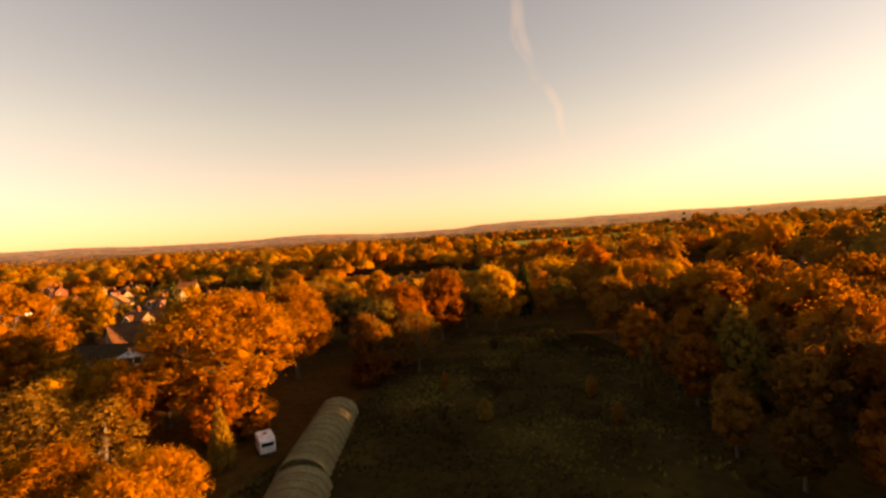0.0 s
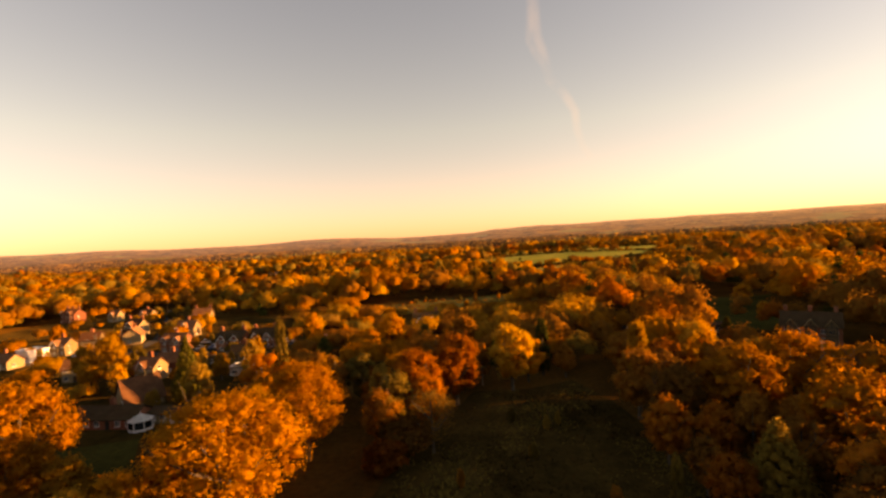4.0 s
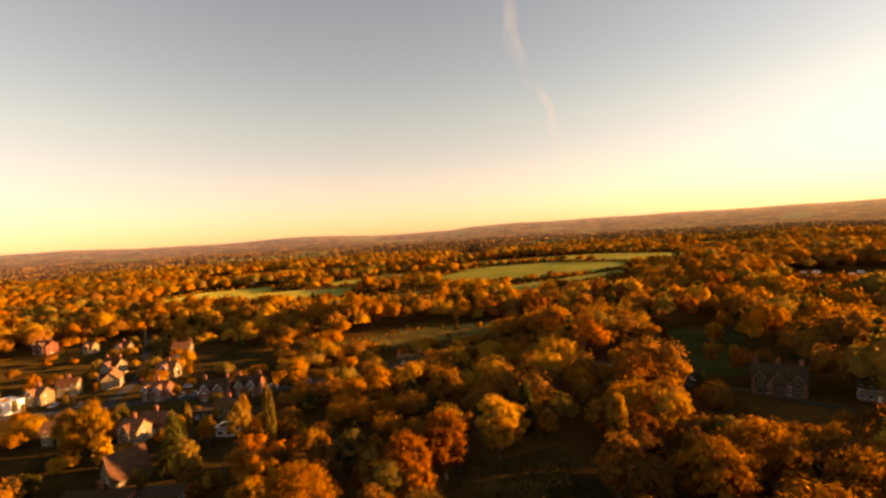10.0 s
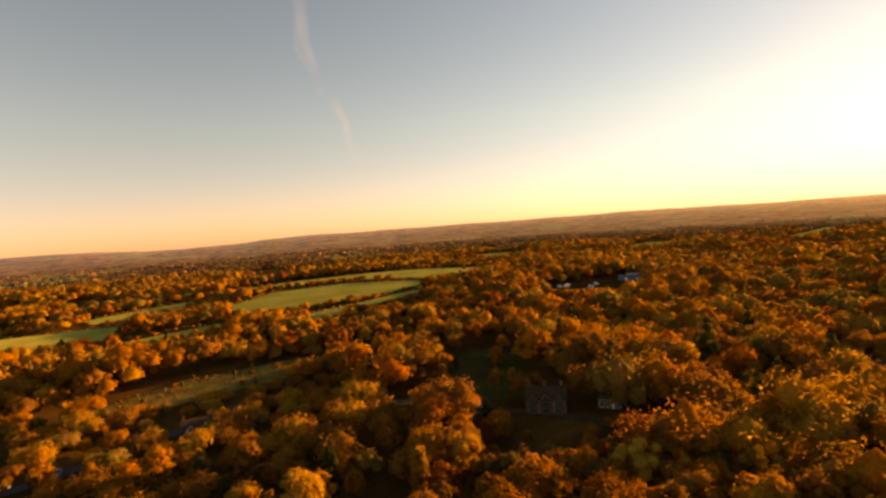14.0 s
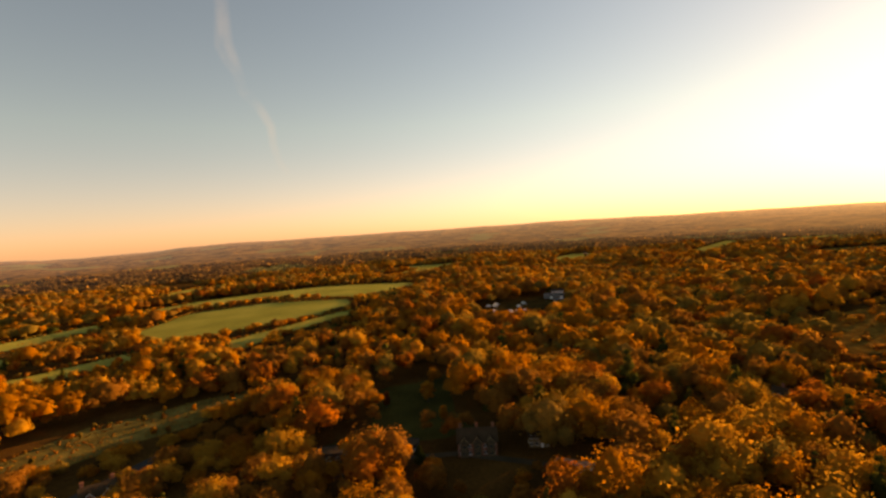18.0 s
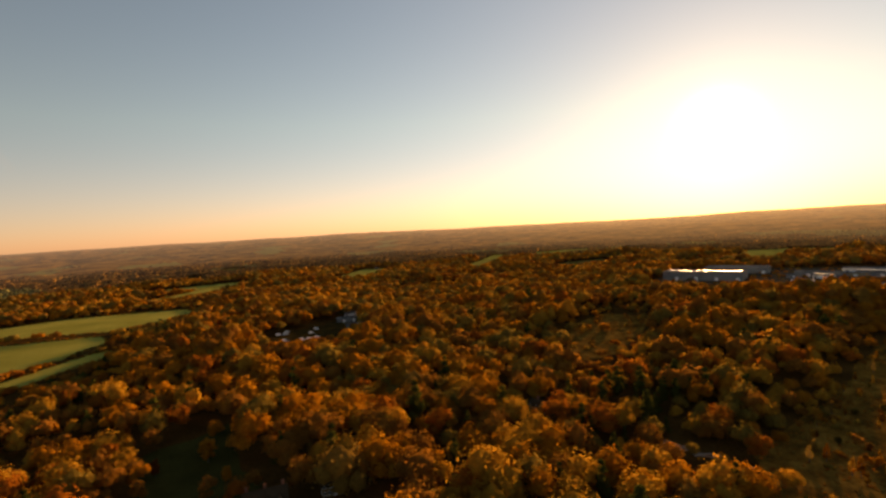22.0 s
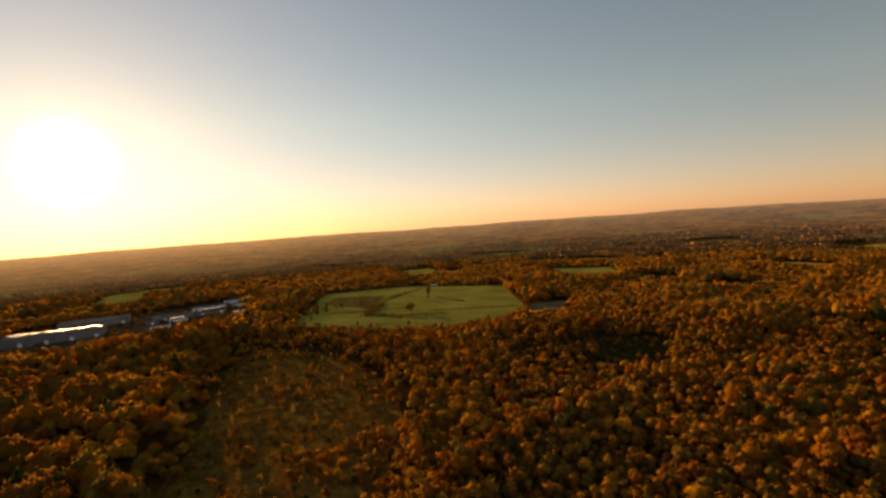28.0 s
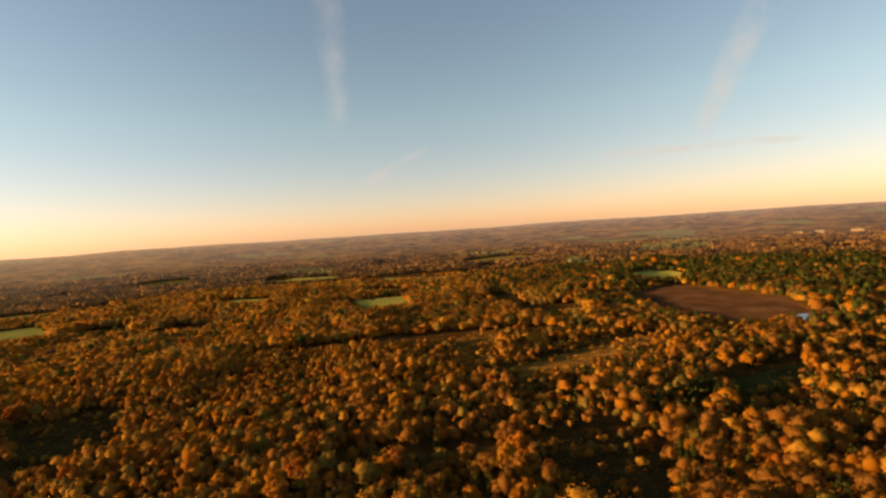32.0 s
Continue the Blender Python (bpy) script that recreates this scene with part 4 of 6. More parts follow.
def chimney_part(parent, x, y, z0, z1, mat, pots=2):
    bm = one_box(x - 0.55, y - 0.4, z0, x + 0.55, y + 0.4, z1)
    box(bm, x - 0.65, y - 0.5, z1 + 0.003, x + 0.65, y + 0.5, z1 + 0.22)
    ch = part("chimney", bm, mat, parent)
    for i in range(pots):
        bm = bmesh.new()
        cx = x - 0.25 + 0.5 * i
        tube(bm, (cx, y, z1 + 0.22), (cx, y, z1 + 0.75), 0.16, 0.13, 8)
        part("pot", bm, tile_mat, ch)


def house(label, x, y, heading, w, d, eave, ridge, wall, roof, chimneys=1, gables=0, cols=4, storeys=2, timber=False, name="house"):
    if not timber:
        w, d, eave, ridge = w * 0.74, d * 0.76, eave * 0.9, ridge * 0.86
        storeys = 2 if eave > 4.2 else 1
    root = new(name)
    root.matrix_basis = grounded(x, y, heading)
    tagged(root, label, "house", "village houses")
    part("wall", gable_box(w, d, eave, ridge - 0.1), wall, root)
    o = 0.45
    drop = o * (ridge - eave) / (d / 2)
    part("roof_slope", slope((-w / 2 - o, -d / 2 - o, eave - drop), (w / 2 + o, -d / 2 - o, eave - drop), (w / 2 + o, 0, ridge), (-w / 2 - o, 0, ridge)), roof, root)
    part("roof_slope", slope((w / 2 + o, d / 2 + o, eave - drop), (-w / 2 - o, d / 2 + o, eave - drop), (-w / 2 - o, 0, ridge), (w / 2 + o, 0, ridge)), roof, root)
    bm = bmesh.new()
    tube(bm, (-w / 2 - o, 0, ridge + 0.14), (w / 2 + o, 0, ridge + 0.14), 0.15, 0.15, 6)
    part("ridge_tiles", bm, roof, root)
    for i in range(chimneys):
        cx = 0 if chimneys == 1 else -w * 0.42 + w * 0.84 * i / (chimneys - 1)
        chimney_part(root, cx, 0.3, ridge - 1.2, ridge + 1.5, brick_mat)
    for s in range(storeys):
        z = 1.5 + s * 2.6
        for i in range(cols):
            cx = -w / 2 + w * (i + 0.5) / cols
            if s == 0 and i == cols // 2:
                bm = one_box(cx - 0.5, -d / 2 - 0.06, 0.0, cx + 0.5, -d / 2 + 0.05, 2.05)
                part("door", bm, timber_mat if i % 2 else white_mat, root)
            else:
                window_part(root, cx, -d / 2 - 0.02, z, 1.25, 1.25)
            if i % 2 == 0:
                window_part(root, cx, d / 2 + 0.02, z, 1.2, 1.2, 180)
        for sx, turn in ((-1, -90), (1, 90)):
            window_part(root, sx * (w / 2 + 0.02), -d * 0.12, z, 1.1, 1.2, turn)
    for i in range(gables):
        gw = w / (gables + 1.2)
        cx = -w / 2 + w * (i + 0.5) / gables
        gx0, top = gw * 0.42, min(ridge - 0.5, eave + gw * 0.55)
        bm = bmesh.new()
        f = [bm.verts.new(p) for p in ((cx - gx0, -d / 2 - 0.9, -0.8), (cx + gx0, -d / 2 - 0.9, -0.8), (cx + gx0, -d / 2 - 0.9, eave), (cx, -d / 2 - 0.9, top), (cx - gx0, -d / 2 - 0.9, eave))]
        b = [bm.verts.new((v.co.x, 0, v.co.z)) for v in f]
        bm.faces.new(f)
        bm.faces.new(b[::-1])
        for k in range(5):
            j = (k + 1) % 5
            bm.faces.new((f[k], b[k], b[j], f[j]))
        bmesh.ops.recalc_face_normals(bm, faces=bm.faces[:])
        g = part("front_gable", bm, plaster_mat if timber else wall, root)
        for sx in (-1, 1):
            a, c = (cx + sx * (gx0 + 0.3), -d / 2 - 1.25, eave - 0.2), (cx, -d / 2 - 1.25, top + 0.1)
            e, h = (cx, 0.0, top + 0.1), (cx + sx * (gx0 + 0.3), 0.0, eave - 0.2)
            bm = slope(h, a, c, e) if sx < 0 else slope(a, h, e, c)
            part("gable_roof", bm, roof, g)
            bm = slope((a[0], a[1] - 0.02, a[2] - 0.1), (a[0], a[1] - 0.1, a[2] + 0.25), (c[0], c[1] - 0.1, c[2] + 0.32), (c[0], c[1] - 0.02, c[2] - 0.02), 0.05)
            part("bargeboard", bm, render_mat if timber else white_mat, g)
        for s in range(storeys):
            window_part(g, cx, -d / 2 - 0.93, 1.5 + s * 2.6, 1.5, 1.35, bars=2, frame_mat=render_mat if timber else None)
        if timber:
            for k in range(5):
                bx = cx - gx0 * 0.8 + gx0 * 1.6 * k / 4
                if abs(bx - cx) > 0.8 or k == 2:
                    part("timber", one_box(bx - 0.1, -d / 2 - 0.96, 3.0 if k != 2 else 5.1, bx + 0.1, -d / 2 - 0.88, eave + (top - eave) * (1 - abs(bx - cx) / gx0) * 0.9), timber_mat, g)
            part("timber", one_box(cx - gx0, -d / 2 - 0.965, 2.75, cx + gx0, -d / 2 - 0.88, 2.95), timber_mat, g)
            part("timber", one_box(cx - gx0, -d / 2 - 0.965, eave - 0.1, cx + gx0, -d / 2 - 0.88, eave + 0.1), timber_mat, g)
    CLEAR.append((x, y, max(w, d) * 0.5 + 3.5))
    return root


B, C, T_, S_ = brick_mat, render_mat, tile_mat, slate_mat
HOUSES = [
    ("red brick semi-detached house with white-trimmed gables", -85, 195, 4, 14, 9, 5.2, 8.6, B, S_, 2, 2, 4),
    ("red brick semi-detached house with two front gables", -73, 197, 4, 13, 9, 5.2, 8.6, B, S_, 2, 2, 4),
    ("red brick house with white dormer gables by the road", -110, 200, 6, 13, 9, 5.0, 8.2, B, T_, 1, 2, 4),
    ("house with a wide sunlit clay-tile roof", -83, 133, -47, 12, 13, 2.4, 8.4, C, T_, 0, 0, 3),
    ("long low bungalow under a dark tiled roof", -80, 118, 6, 21, 9, 2.8, 5.2, B, S_, 1, 0, 6),
    ("low house with a flat-pitched roof beside the bungalow", -66, 119, 8, 13, 7, 2.6, 3.8, C, S_, 0, 0, 4),
    ("small cream gabled house among gardens", -95, 158, 15, 10, 8, 4.8, 8.0, C, T_, 1, 1, 3),
    ("tile-roofed house behind hedges", -92, 165, 8, 12, 8, 4.6, 7.6, B, T_, 1, 0, 4),
    ("cream house half hidden by golden trees", -121, 162, -12, 10, 8, 5.0, 8.0, C, T_, 1, 0, 3),
    ("cream-gabled house in sunlight", -160, 205, 12, 11, 8, 5.0, 8.2, C, T_, 1, 1, 3),
    ("white-fronted house with a red tile roof", -167, 186, 15, 14, 8, 3.4, 6.4, C, T_, 1, 0, 4),
    ("house with a sunlit yellow gable end", -155, 215, -10, 10, 8, 5.0, 8.2, C, T_, 1, 0, 3),
    ("broad house with a pale sunlit roof", -142, 223, 70, 12, 9, 4.6, 8.2, C, T_, 1, 1, 3),
    ("tall house with white gable trim", -155, 245, 14, 12, 9, 5.2, 9.0, C, T_, 2, 1, 3),
    ("red-roofed house with a white bargeboarded gable", -122, 232, 5, 11, 8, 5.0, 8.6, C, T_, 1, 1, 3),
    ("cream house with tall chimneys above the gardens", -137, 276, -8, 12, 9, 5.0, 8.6, C, T_, 2, 0, 4),
    ("large house with many tall chimneys", -236, 310, 20, 16, 10, 6.0, 9.5, B, T_, 3, 2, 4),
    ("brick cottage under trees", -248, 230, 30, 11, 8, 4.6, 7.6, B, T_, 1, 0, 3),
    ("brown-roofed house with a pale side wall", -211, 194, 10, 11, 8, 4.8, 8.0, C, T_, 1, 0, 3),
    ("small house with a white pointed gable", -203, 301, 10, 9, 7, 4.6, 8.0, C, T_, 0, 1, 3),
    ("house with a white-trimmed gable among trees", -178, 292, 12, 11, 8, 4.8, 8.0, C, T_, 1, 1, 3),
    ("dark-roofed house by the lane", -73, 177, 5, 12, 8, 3.4, 6.2, C, S_, 1, 0, 4),
    ("white-walled garden house behind hedges", -61, 169, 10, 8, 6, 2.8, 4.6, C, S_, 0, 0, 3),
    ("pair of brick cottages deep in the trees", -10, 211, -4, 14, 9, 5.2, 8.8, B, S_, 2, 2, 4),
    ("white-walled house in the shade of tall trees", 134, 146, 40, 11, 8, 5.0, 8.2, C, S_, 2, 0, 4),
    ("house with white bargeboards in the southern wood", -229, -245, 130, 12, 9, 5.0, 8.6, B, T_, 1, 1, 3),
    ("grey-roofed house ringed by trees", -190, -232, 140, 14, 12, 3.4, 7.4, C, S_, 1, 0, 4),
    ("white farmhouse far off in the woods", -162, -1117, 180, 16, 9, 5.2, 8.8, C, S_, 2, 0, 4),
    ("white house far off among trees", 530, -1281, 200, 18, 9, 5.2, 8.8, C, T_, 2, 0, 4),
    ("pale house far off by fields", 166, -1710, 190, 18, 10, 5.5, 9.0, C, T_, 1, 0, 4),
    ("white hut by the paddocks", 112, -912, 190, 9, 6, 3.0, 5.0, C, S_, 0, 0, 3),
    ("pale house beyond the fields", -300, 1164, 150, 16, 9, 5.2, 9.0, C, T_, 1, 1, 3),
    ("pale house on the far rise", -330, 1190, 160, 14, 9, 5.2, 9.0, C, T_, 1, 0, 3),
]
for row in HOUSES:
    house(*row)
garden = random.Random(5)
for row in HOUSES[:24]:
    for k in range(3):
        a, r = garden.uniform(-1.9, 1.9), garden.uniform(8.5, 14)
        x, y = row[1] + math.sin(a) * r, row[2] + math.cos(a) * r
        if all(math.hypot(x - h[1], y - h[2]) > 7.5 for h in HOUSES):
            tree(garden.choice(["birch", "beech", "bush", "birch"]), garden.choice(["gold", "gold", "olive", "orange"]), x, y, float(land(x, y)) + garden.uniform(3.0, 6.5), 1.0, 1)
# lone houses far off
lone = random.Random(17)
for i in range(26):
    a, r = radians(-40 + i * 9.6 + lone.uniform(-4, 4)), lone.uniform(650, 1700)
    house(("pale far house half hidden by trees", "far brick house among trees", "white far cottage in the woods")[i % 3], math.sin(a) * r, math.cos(a) * r, lone.uniform(0, 180), 14, 9, 5.2, 9.0, (C, B, white_mat)[i % 3], (T_, S_)[i % 2], 1, 0, 3)

# a hamlet on the rise beyond the pastures
for i, (x, y) in enumerate(((-359, 1238), (-271, 1051), (-255, 1178), (-213, 1196), (-149, 980), (-60, 1195))):
    house(("white house of the hamlet on the rise", "cream house of the hamlet among trees")[i % 2], x, y, 150 + 17 * i, 14, 9, 5.2, 9.0, (white_mat, C)[i % 2], (T_, S_)[i % 2], 1, 0, 2)

tudor = house("half-timbered mansion with black beams and tall chimneys", 112, 157, 36, 15, 9, 5.6, 9.2, brick_mat, slate_mat, 3, 3, 5, 2, True, "mansion")
tudor["group"] = "estate buildings"


def flat_building(name, label, x, y, heading, w, d, h, wall, roof, cols=4, cat="building"):
    root = new(name)
    root.matrix_basis = grounded(x, y, heading)
    tagged(root, label, cat)
    part("wall", one_box(-w / 2, -d / 2, -0.8, w / 2, d / 2, h, bevel=0.03), wall, root)
    bm = one_box(-w / 2 - 0.2, -d / 2 - 0.2, h + 0.003, w / 2 + 0.2, d / 2 + 0.2, h + 0.25)
    part("roof", bm, roof, root)
    bm = bmesh.new()
    for x0, y0, x1, y1 in ((-w / 2 - 0.2, -d / 2 - 0.2, w / 2 + 0.2, -d / 2), (-w / 2 - 0.2, d / 2, w / 2 + 0.2, d / 2 + 0.2), (-w / 2 - 0.2, -d / 2, -w / 2, d / 2), (w / 2, -d / 2, w / 2 + 0.2, d / 2)):
        box(bm, x0, y0, h + 0.253, x1, y1, h + 0.55)
    part("parapet", bm, wall, root)
    for i in range(cols):
        cx = -w / 2 + w * (i + 0.5) / cols
        window_part(root, cx, -d / 2 - 0.02, h * 0.5, w / cols * 0.55, min(1.6, h * 0.4))
    CLEAR.append((x, y, max(w, d) * 0.5 + 3))
    return root


flat_building("clinic_building", "white flat-roofed building in low sun", -166, 197, 25, 9, 7, 4.2, white_mat, white_mat, 4)
flat_building("garage_block", "long low outbuilding with a pale flat roof", 128, 122, 60, 14, 5, 2.8, render_mat, wall_metal, 4)
flat_building("garage", "small white flat-roofed garage behind the lane", -66, 158, 6, 6, 5, 2.5, white_mat, slate_mat, 2)
flat_building("outbuilding", "low dark workshop behind the lane", -79, 174, 6, 13, 6, 3.0, plaster_mat, slate_mat, 5)
flat_building("outbuilding", "low dark outbuilding beside the lawn", 69, 187, 30, 20, 7, 3.2, timber_mat, slate_mat, 6)
flat_building("outbuilding", "small dark stable block by the lawn", 90, 177, 40, 12, 6, 3.0, timber_mat, slate_mat, 4)


def conservatory(x, y, heading):
    root = new("conservatory")
    root.matrix_basis = grounded(x, y, heading)
    tagged(root, "white-framed glass conservatory beside the bungalow", "conservatory")
    n, r, h = 8, 2.6, 2.3
    corner = [(r * math.cos(2 * math.pi * i / n), r * math.sin(2 * math.pi * i / n)) for i in range(n)]
    bm = bmesh.new()
    lo = [bm.verts.new((a, b, -0.4)) for a, b in corner]
    hi = [bm.verts.new((a, b, 0.6)) for a, b in corner]
    bm.faces.new(hi)
    for i in range(n):
        bm.faces.new((lo[i], lo[(i + 1) % n], hi[(i + 1) % n], hi[i]))
    part("plinth", bm, white_mat, root)
    for i in range(n):
        (a, b), (c, d) = corner[i], corner[(i + 1) % n]
        bm = bmesh.new()
        tube(bm, (a, b, 0.6), (a, b, h), 0.10, 0.10, 4)
        part("post", bm, white_mat, root)
        bm = bmesh.new()
        vs = [bm.verts.new(p) for p in ((a * 0.99, b * 0.99, 0.62), (c * 0.99, d * 0.99, 0.62), (c * 0.99, d * 0.99, h - 0.05), (a * 0.99, b * 0.99, h - 0.05))]
        bm.faces.new(vs)
        bmesh.ops.solidify(bm, geom=bm.faces[:], thickness=0.03)
        part("pane", bm, glass_mat, root)
        bm = bmesh.new()
        tube(bm, (a, b, h), (c, d, h), 0.09, 0.09, 4)
        part("eave_rail", bm, white_mat, root)
        bm = bmesh.new()
        vs = [bm.verts.new(p) for p in ((a, b, h + 0.05), (c, d, h + 0.05), (0, 0, h + 1.3))]
        bm.faces.new(vs)
        bmesh.ops.solidify(bm, geom=bm.faces[:], thickness=0.06)
        part("roof_panel", bm, white_mat, root)
    bm = bmesh.new()
    tube(bm, (0, 0, h + 1.28), (0, 0, h + 1.9), 0.12, 0.03, 6)
    part("finial", bm, white_mat, root)
    CLEAR.append((x, y, 6))


conservatory(-71, 114, 0)


def shed(label, x, y, heading, w, d, h, rise, wall, roof, bays=6, name="factory_shed"):
    """An industrial hall with a low metal roof in several sheets and a row of doors."""
    root = new(name)
    root.matrix_basis = grounded(x, y, heading)
    tagged(root, label, "industrial shed", "works buildings")
    part("wall", gable_box(w, d, h, h + rise - 0.05), wall, root)
    bright = roof is metal_mat
    for i in range(bays):
        x0, x1 = -w / 2 - 0.4 + (w + 0.8) * i / bays, -w / 2 - 0.4 + (w + 0.8) * (i + 1) / bays - 0.08
        part("roof_sheet", slope((x0, -d / 2 - 0.5, h - 0.03), (x1, -d / 2 - 0.5, h - 0.03), (x1, 0, h + rise), (x0, 0, h + rise), 0.15), roof_grey, root)
        part("roof_sheet", slope((x1, d / 2 + 0.5, h - 0.03), (x0, d / 2 + 0.5, h - 0.03), (x0, 0, h + rise), (x1, 0, h + rise), 0.15), roof_grey, root)
        cx = (x0 + x1) / 2
        dw = min(4.0, (x1 - x0) * 0.5)
        part("loading_door", one_box(cx - dw / 2, -d / 2 - 0.08, 0, cx + dw / 2, -d / 2 + 0.1, min(4.5, h * 0.7)), white_mat if i % 2 else wall_metal, root)
    # raised ridge strips, made up to stand in for the roof's glint
    if bright:
        for k, (a, b) in enumerate(((-0.48, -0.16), (-0.13, 0.2), (0.22, 0.47))):
            part("ridge_skylight", one_box(a * w, -2.4 + 0.5 * k, h + rise - 0.02, b * w, 2.2, h + rise + 0.55, bevel=0.08), roof, root, "metal strip added along the ridge to show as roof glint")
    CLEAR.append((x, y, max(w, d) * 0.42))
    return root


shed("long works hall with added glint strips along its roof", 756, 66, 97, 96, 40, 10.5, 0.8, wall_metal, metal_mat, 8)
shed("works hall with a bright metal roof", 845, 30, 95, 80, 40, 8.5, 0.8, wall_metal, slate_mat, 6)
shed("low works building with a shining roof", 792, -62, 100, 50, 26, 5.5, 1.2, wall_metal, slate_mat, 5)
shed("pale works building at the end of the yard", 846, -115, 95, 46, 22, 6, 1.2, white_mat, slate_mat, 5)
shed("small shed in the works yard", 800, -115, 110, 30, 16, 5, 1.5, wall_metal, metal_mat, 4)
shed("small works annexe with white walls", 905, -165, 95, 36, 16, 6, 1.2, white_mat, slate_mat, 4)
for i, (x, y) in enumerate(((766, -34), (761, -64), (793, -97), (821, -127), (852, -160), (738, -143), (728, -218), (720, -40), (690, -110))):
    shed(("low grey works building among trees", "pale works store with a light roof", "small workshop with a grey roof")[i % 3], x, y, 95 + 14 * math.sin(i * 2.1), 16 + 5 * (i % 3), 9 + 2 * (i % 2), 4.2, 1.2, (wall_metal, white_mat, render_mat)[i % 3], metal_mat if i % 4 == 1 else slate_mat, 3)
shed("grey builders' shed in the yard", 392, 384, 40, 20, 10, 4.2, 1.2, wall_metal, slate_mat, 4, "yard_shed")
shed("pale builders' shed in the yard", 420, 398, 42, 22, 11, 4.5, 1.2, white_mat, slate_mat, 4, "yard_shed")
shed("low storage shed in the yard", 372, 352, 30, 18, 9, 4, 1.0, wall_metal, slate_mat, 3, "yard_shed")
for i, (x, y) in enumerate(((-1503, -1837), (-1450, -1880), (-1600, -1780), (-1747, -1644), (-1700, -1700))):
    shed("pale distant warehouse above the trees", x, y, 230, 26 + 6 * (i % 3), 12, 13, 1.2, render_mat, wall_metal, 4, "warehouse")


# ---- vehicles ----
def wheel(parent, x, y, z, r, w):
    bm = bmesh.new()
    tube(bm, (x, y - w / 2, z), (x, y + w / 2, z), r, r, 14)
    t = part("wheel", bm, rubber, parent)
    bm = bmesh.new()
    tube(bm, (x, y - w / 2 - 0.015, z), (x, y + w / 2 + 0.015, z), r * 0.58, r * 0.58, 10)
    part("rim", bm, wall_metal, t)


def profile(points, half):
    """A body drawn by its side outline along x, as wide as 2 * half, with its edges eased."""
    bm = bmesh.new()
    a = [bm.verts.new((x, -half, z)) for x, z in points]
    b = [bm.verts.new((x, half, z)) for x, z in points]
    bm.faces.new(a)
    bm.faces.new(b[::-1])
    for i in range(len(points)):
        j = (i + 1) % len(points)
        bm.faces.new((a[j], a[i], b[i], b[j]))
    bmesh.ops.recalc_face_normals(bm, faces=bm.faces[:])
    bmesh.ops.bevel(bm, geom=bm.edges[:], offset=0.07, segments=2, affect="EDGES")
    return bm


def caravan(x, y, heading):
    root = new("caravan")
    root.matrix_basis = grounded(x, y, heading) @ Matrix.Diagonal((0.74, 0.85, 0.84, 1))
    tagged(root, "white touring caravan parked on grass beside the polytunnel", "caravan")
    part("body", profile([(-2.3, 0.45), (2.3, 0.45), (2.45, 1.4), (2.2, 2.45), (1.7, 2.62), (-1.9, 2.62), (-2.35, 2.3), (-2.42, 1.2)], 1.1), white_mat, root)
    part("front_window", one_box(2.37, -0.85, 1.45, 2.47, 0.85, 2.05, bevel=0.02), glass_mat, root)
    for sy in (-1, 1):
        for cx, w in ((-1.3, 1.1), (0.9, 0.9)):
            part("side_window", one_box(cx - w / 2, sy * 1.1 - 0.03, 1.35, cx + w / 2, sy * 1.1 + 0.03, 1.95, bevel=0.015), glass_mat, root)
        wheel(root, -0.1, sy * 0.98, 0.32, 0.32, 0.2)
        part("side_stripe", one_box(-2.2, sy * 1.1 - 0.02, 1.0, 2.2, sy * 1.1 + 0.02, 1.12), wall_metal, root)
    part("door", one_box(-0.35, 1.08, 0.55, 0.25, 1.14, 2.25, bevel=0.02), render_mat, root)
    part("roof_vent", one_box(-0.5, -0.3, 2.61, 0.2, 0.3, 2.74, bevel=0.03), wall_metal, root)
    bm = bmesh.new()
    tube(bm, (2.2, -0.6, 0.45), (3.5, 0, 0.45), 0.05, 0.05, 5)
    tube(bm, (2.2, 0.6, 0.45), (3.5, 0, 0.45), 0.05, 0.05, 5)
    tube(bm, (3.3, 0, 0.0), (3.3, 0, 0.5), 0.05, 0.05, 5)
    part("drawbar", bm, wall_metal, root)


caravan(-22.5, 61.5, 62)


def van(x, y, heading, label="white panel van parked in the yard"):
    root = new("van")
    root.matrix_basis = grounded(x, y, heading, 0.12)
    tagged(root, label, "van", "parked vans")
    part("body", profile([(-2.6, 0.35), (2.5, 0.35), (2.6, 1.0), (1.9, 1.25), (1.2, 2.1), (0.9, 2.3), (-2.6, 2.3)], 0.98), white_mat, root)
    part("windscreen", slope((1.9, -0.8, 1.3), (1.9, 0.8, 1.3), (1.28, 0.8, 2.05), (1.28, -0.8, 2.05), 0.06), glass_mat, root)
    for sy in (-1, 1):
        part("side_window", one_box(0.6, sy * 0.985 - 0.02, 1.35, 1.3, sy * 0.985 + 0.02, 1.95), glass_mat, root)
        for cx in (-1.7, 1.6):
            wheel(root, cx, sy * 0.88, 0.34, 0.34, 0.22)


for x, y, h in ((310, 394, 20), (315, 390, 25), (322, 396, 15), (306, 356, 60), (311, 352, 65), (318, 350, 55), (330, 371, 10), (345, 380, 80), (296, 368, 30)):
    van(x, y, h)

car_mats = [material("car_paint_" + k, (c, tuple(v * 1.25 for v in c)), 1.0, rough=0.3, vary=0.2, spec=0.6) for k, c in (("silver", (0.35, 0.35, 0.35)), ("blue", (0.03, 0.05, 0.12)), ("red", (0.22, 0.02, 0.02)), ("black", (0.02, 0.02, 0.022)), ("white", (0.7, 0.7, 0.68)))]


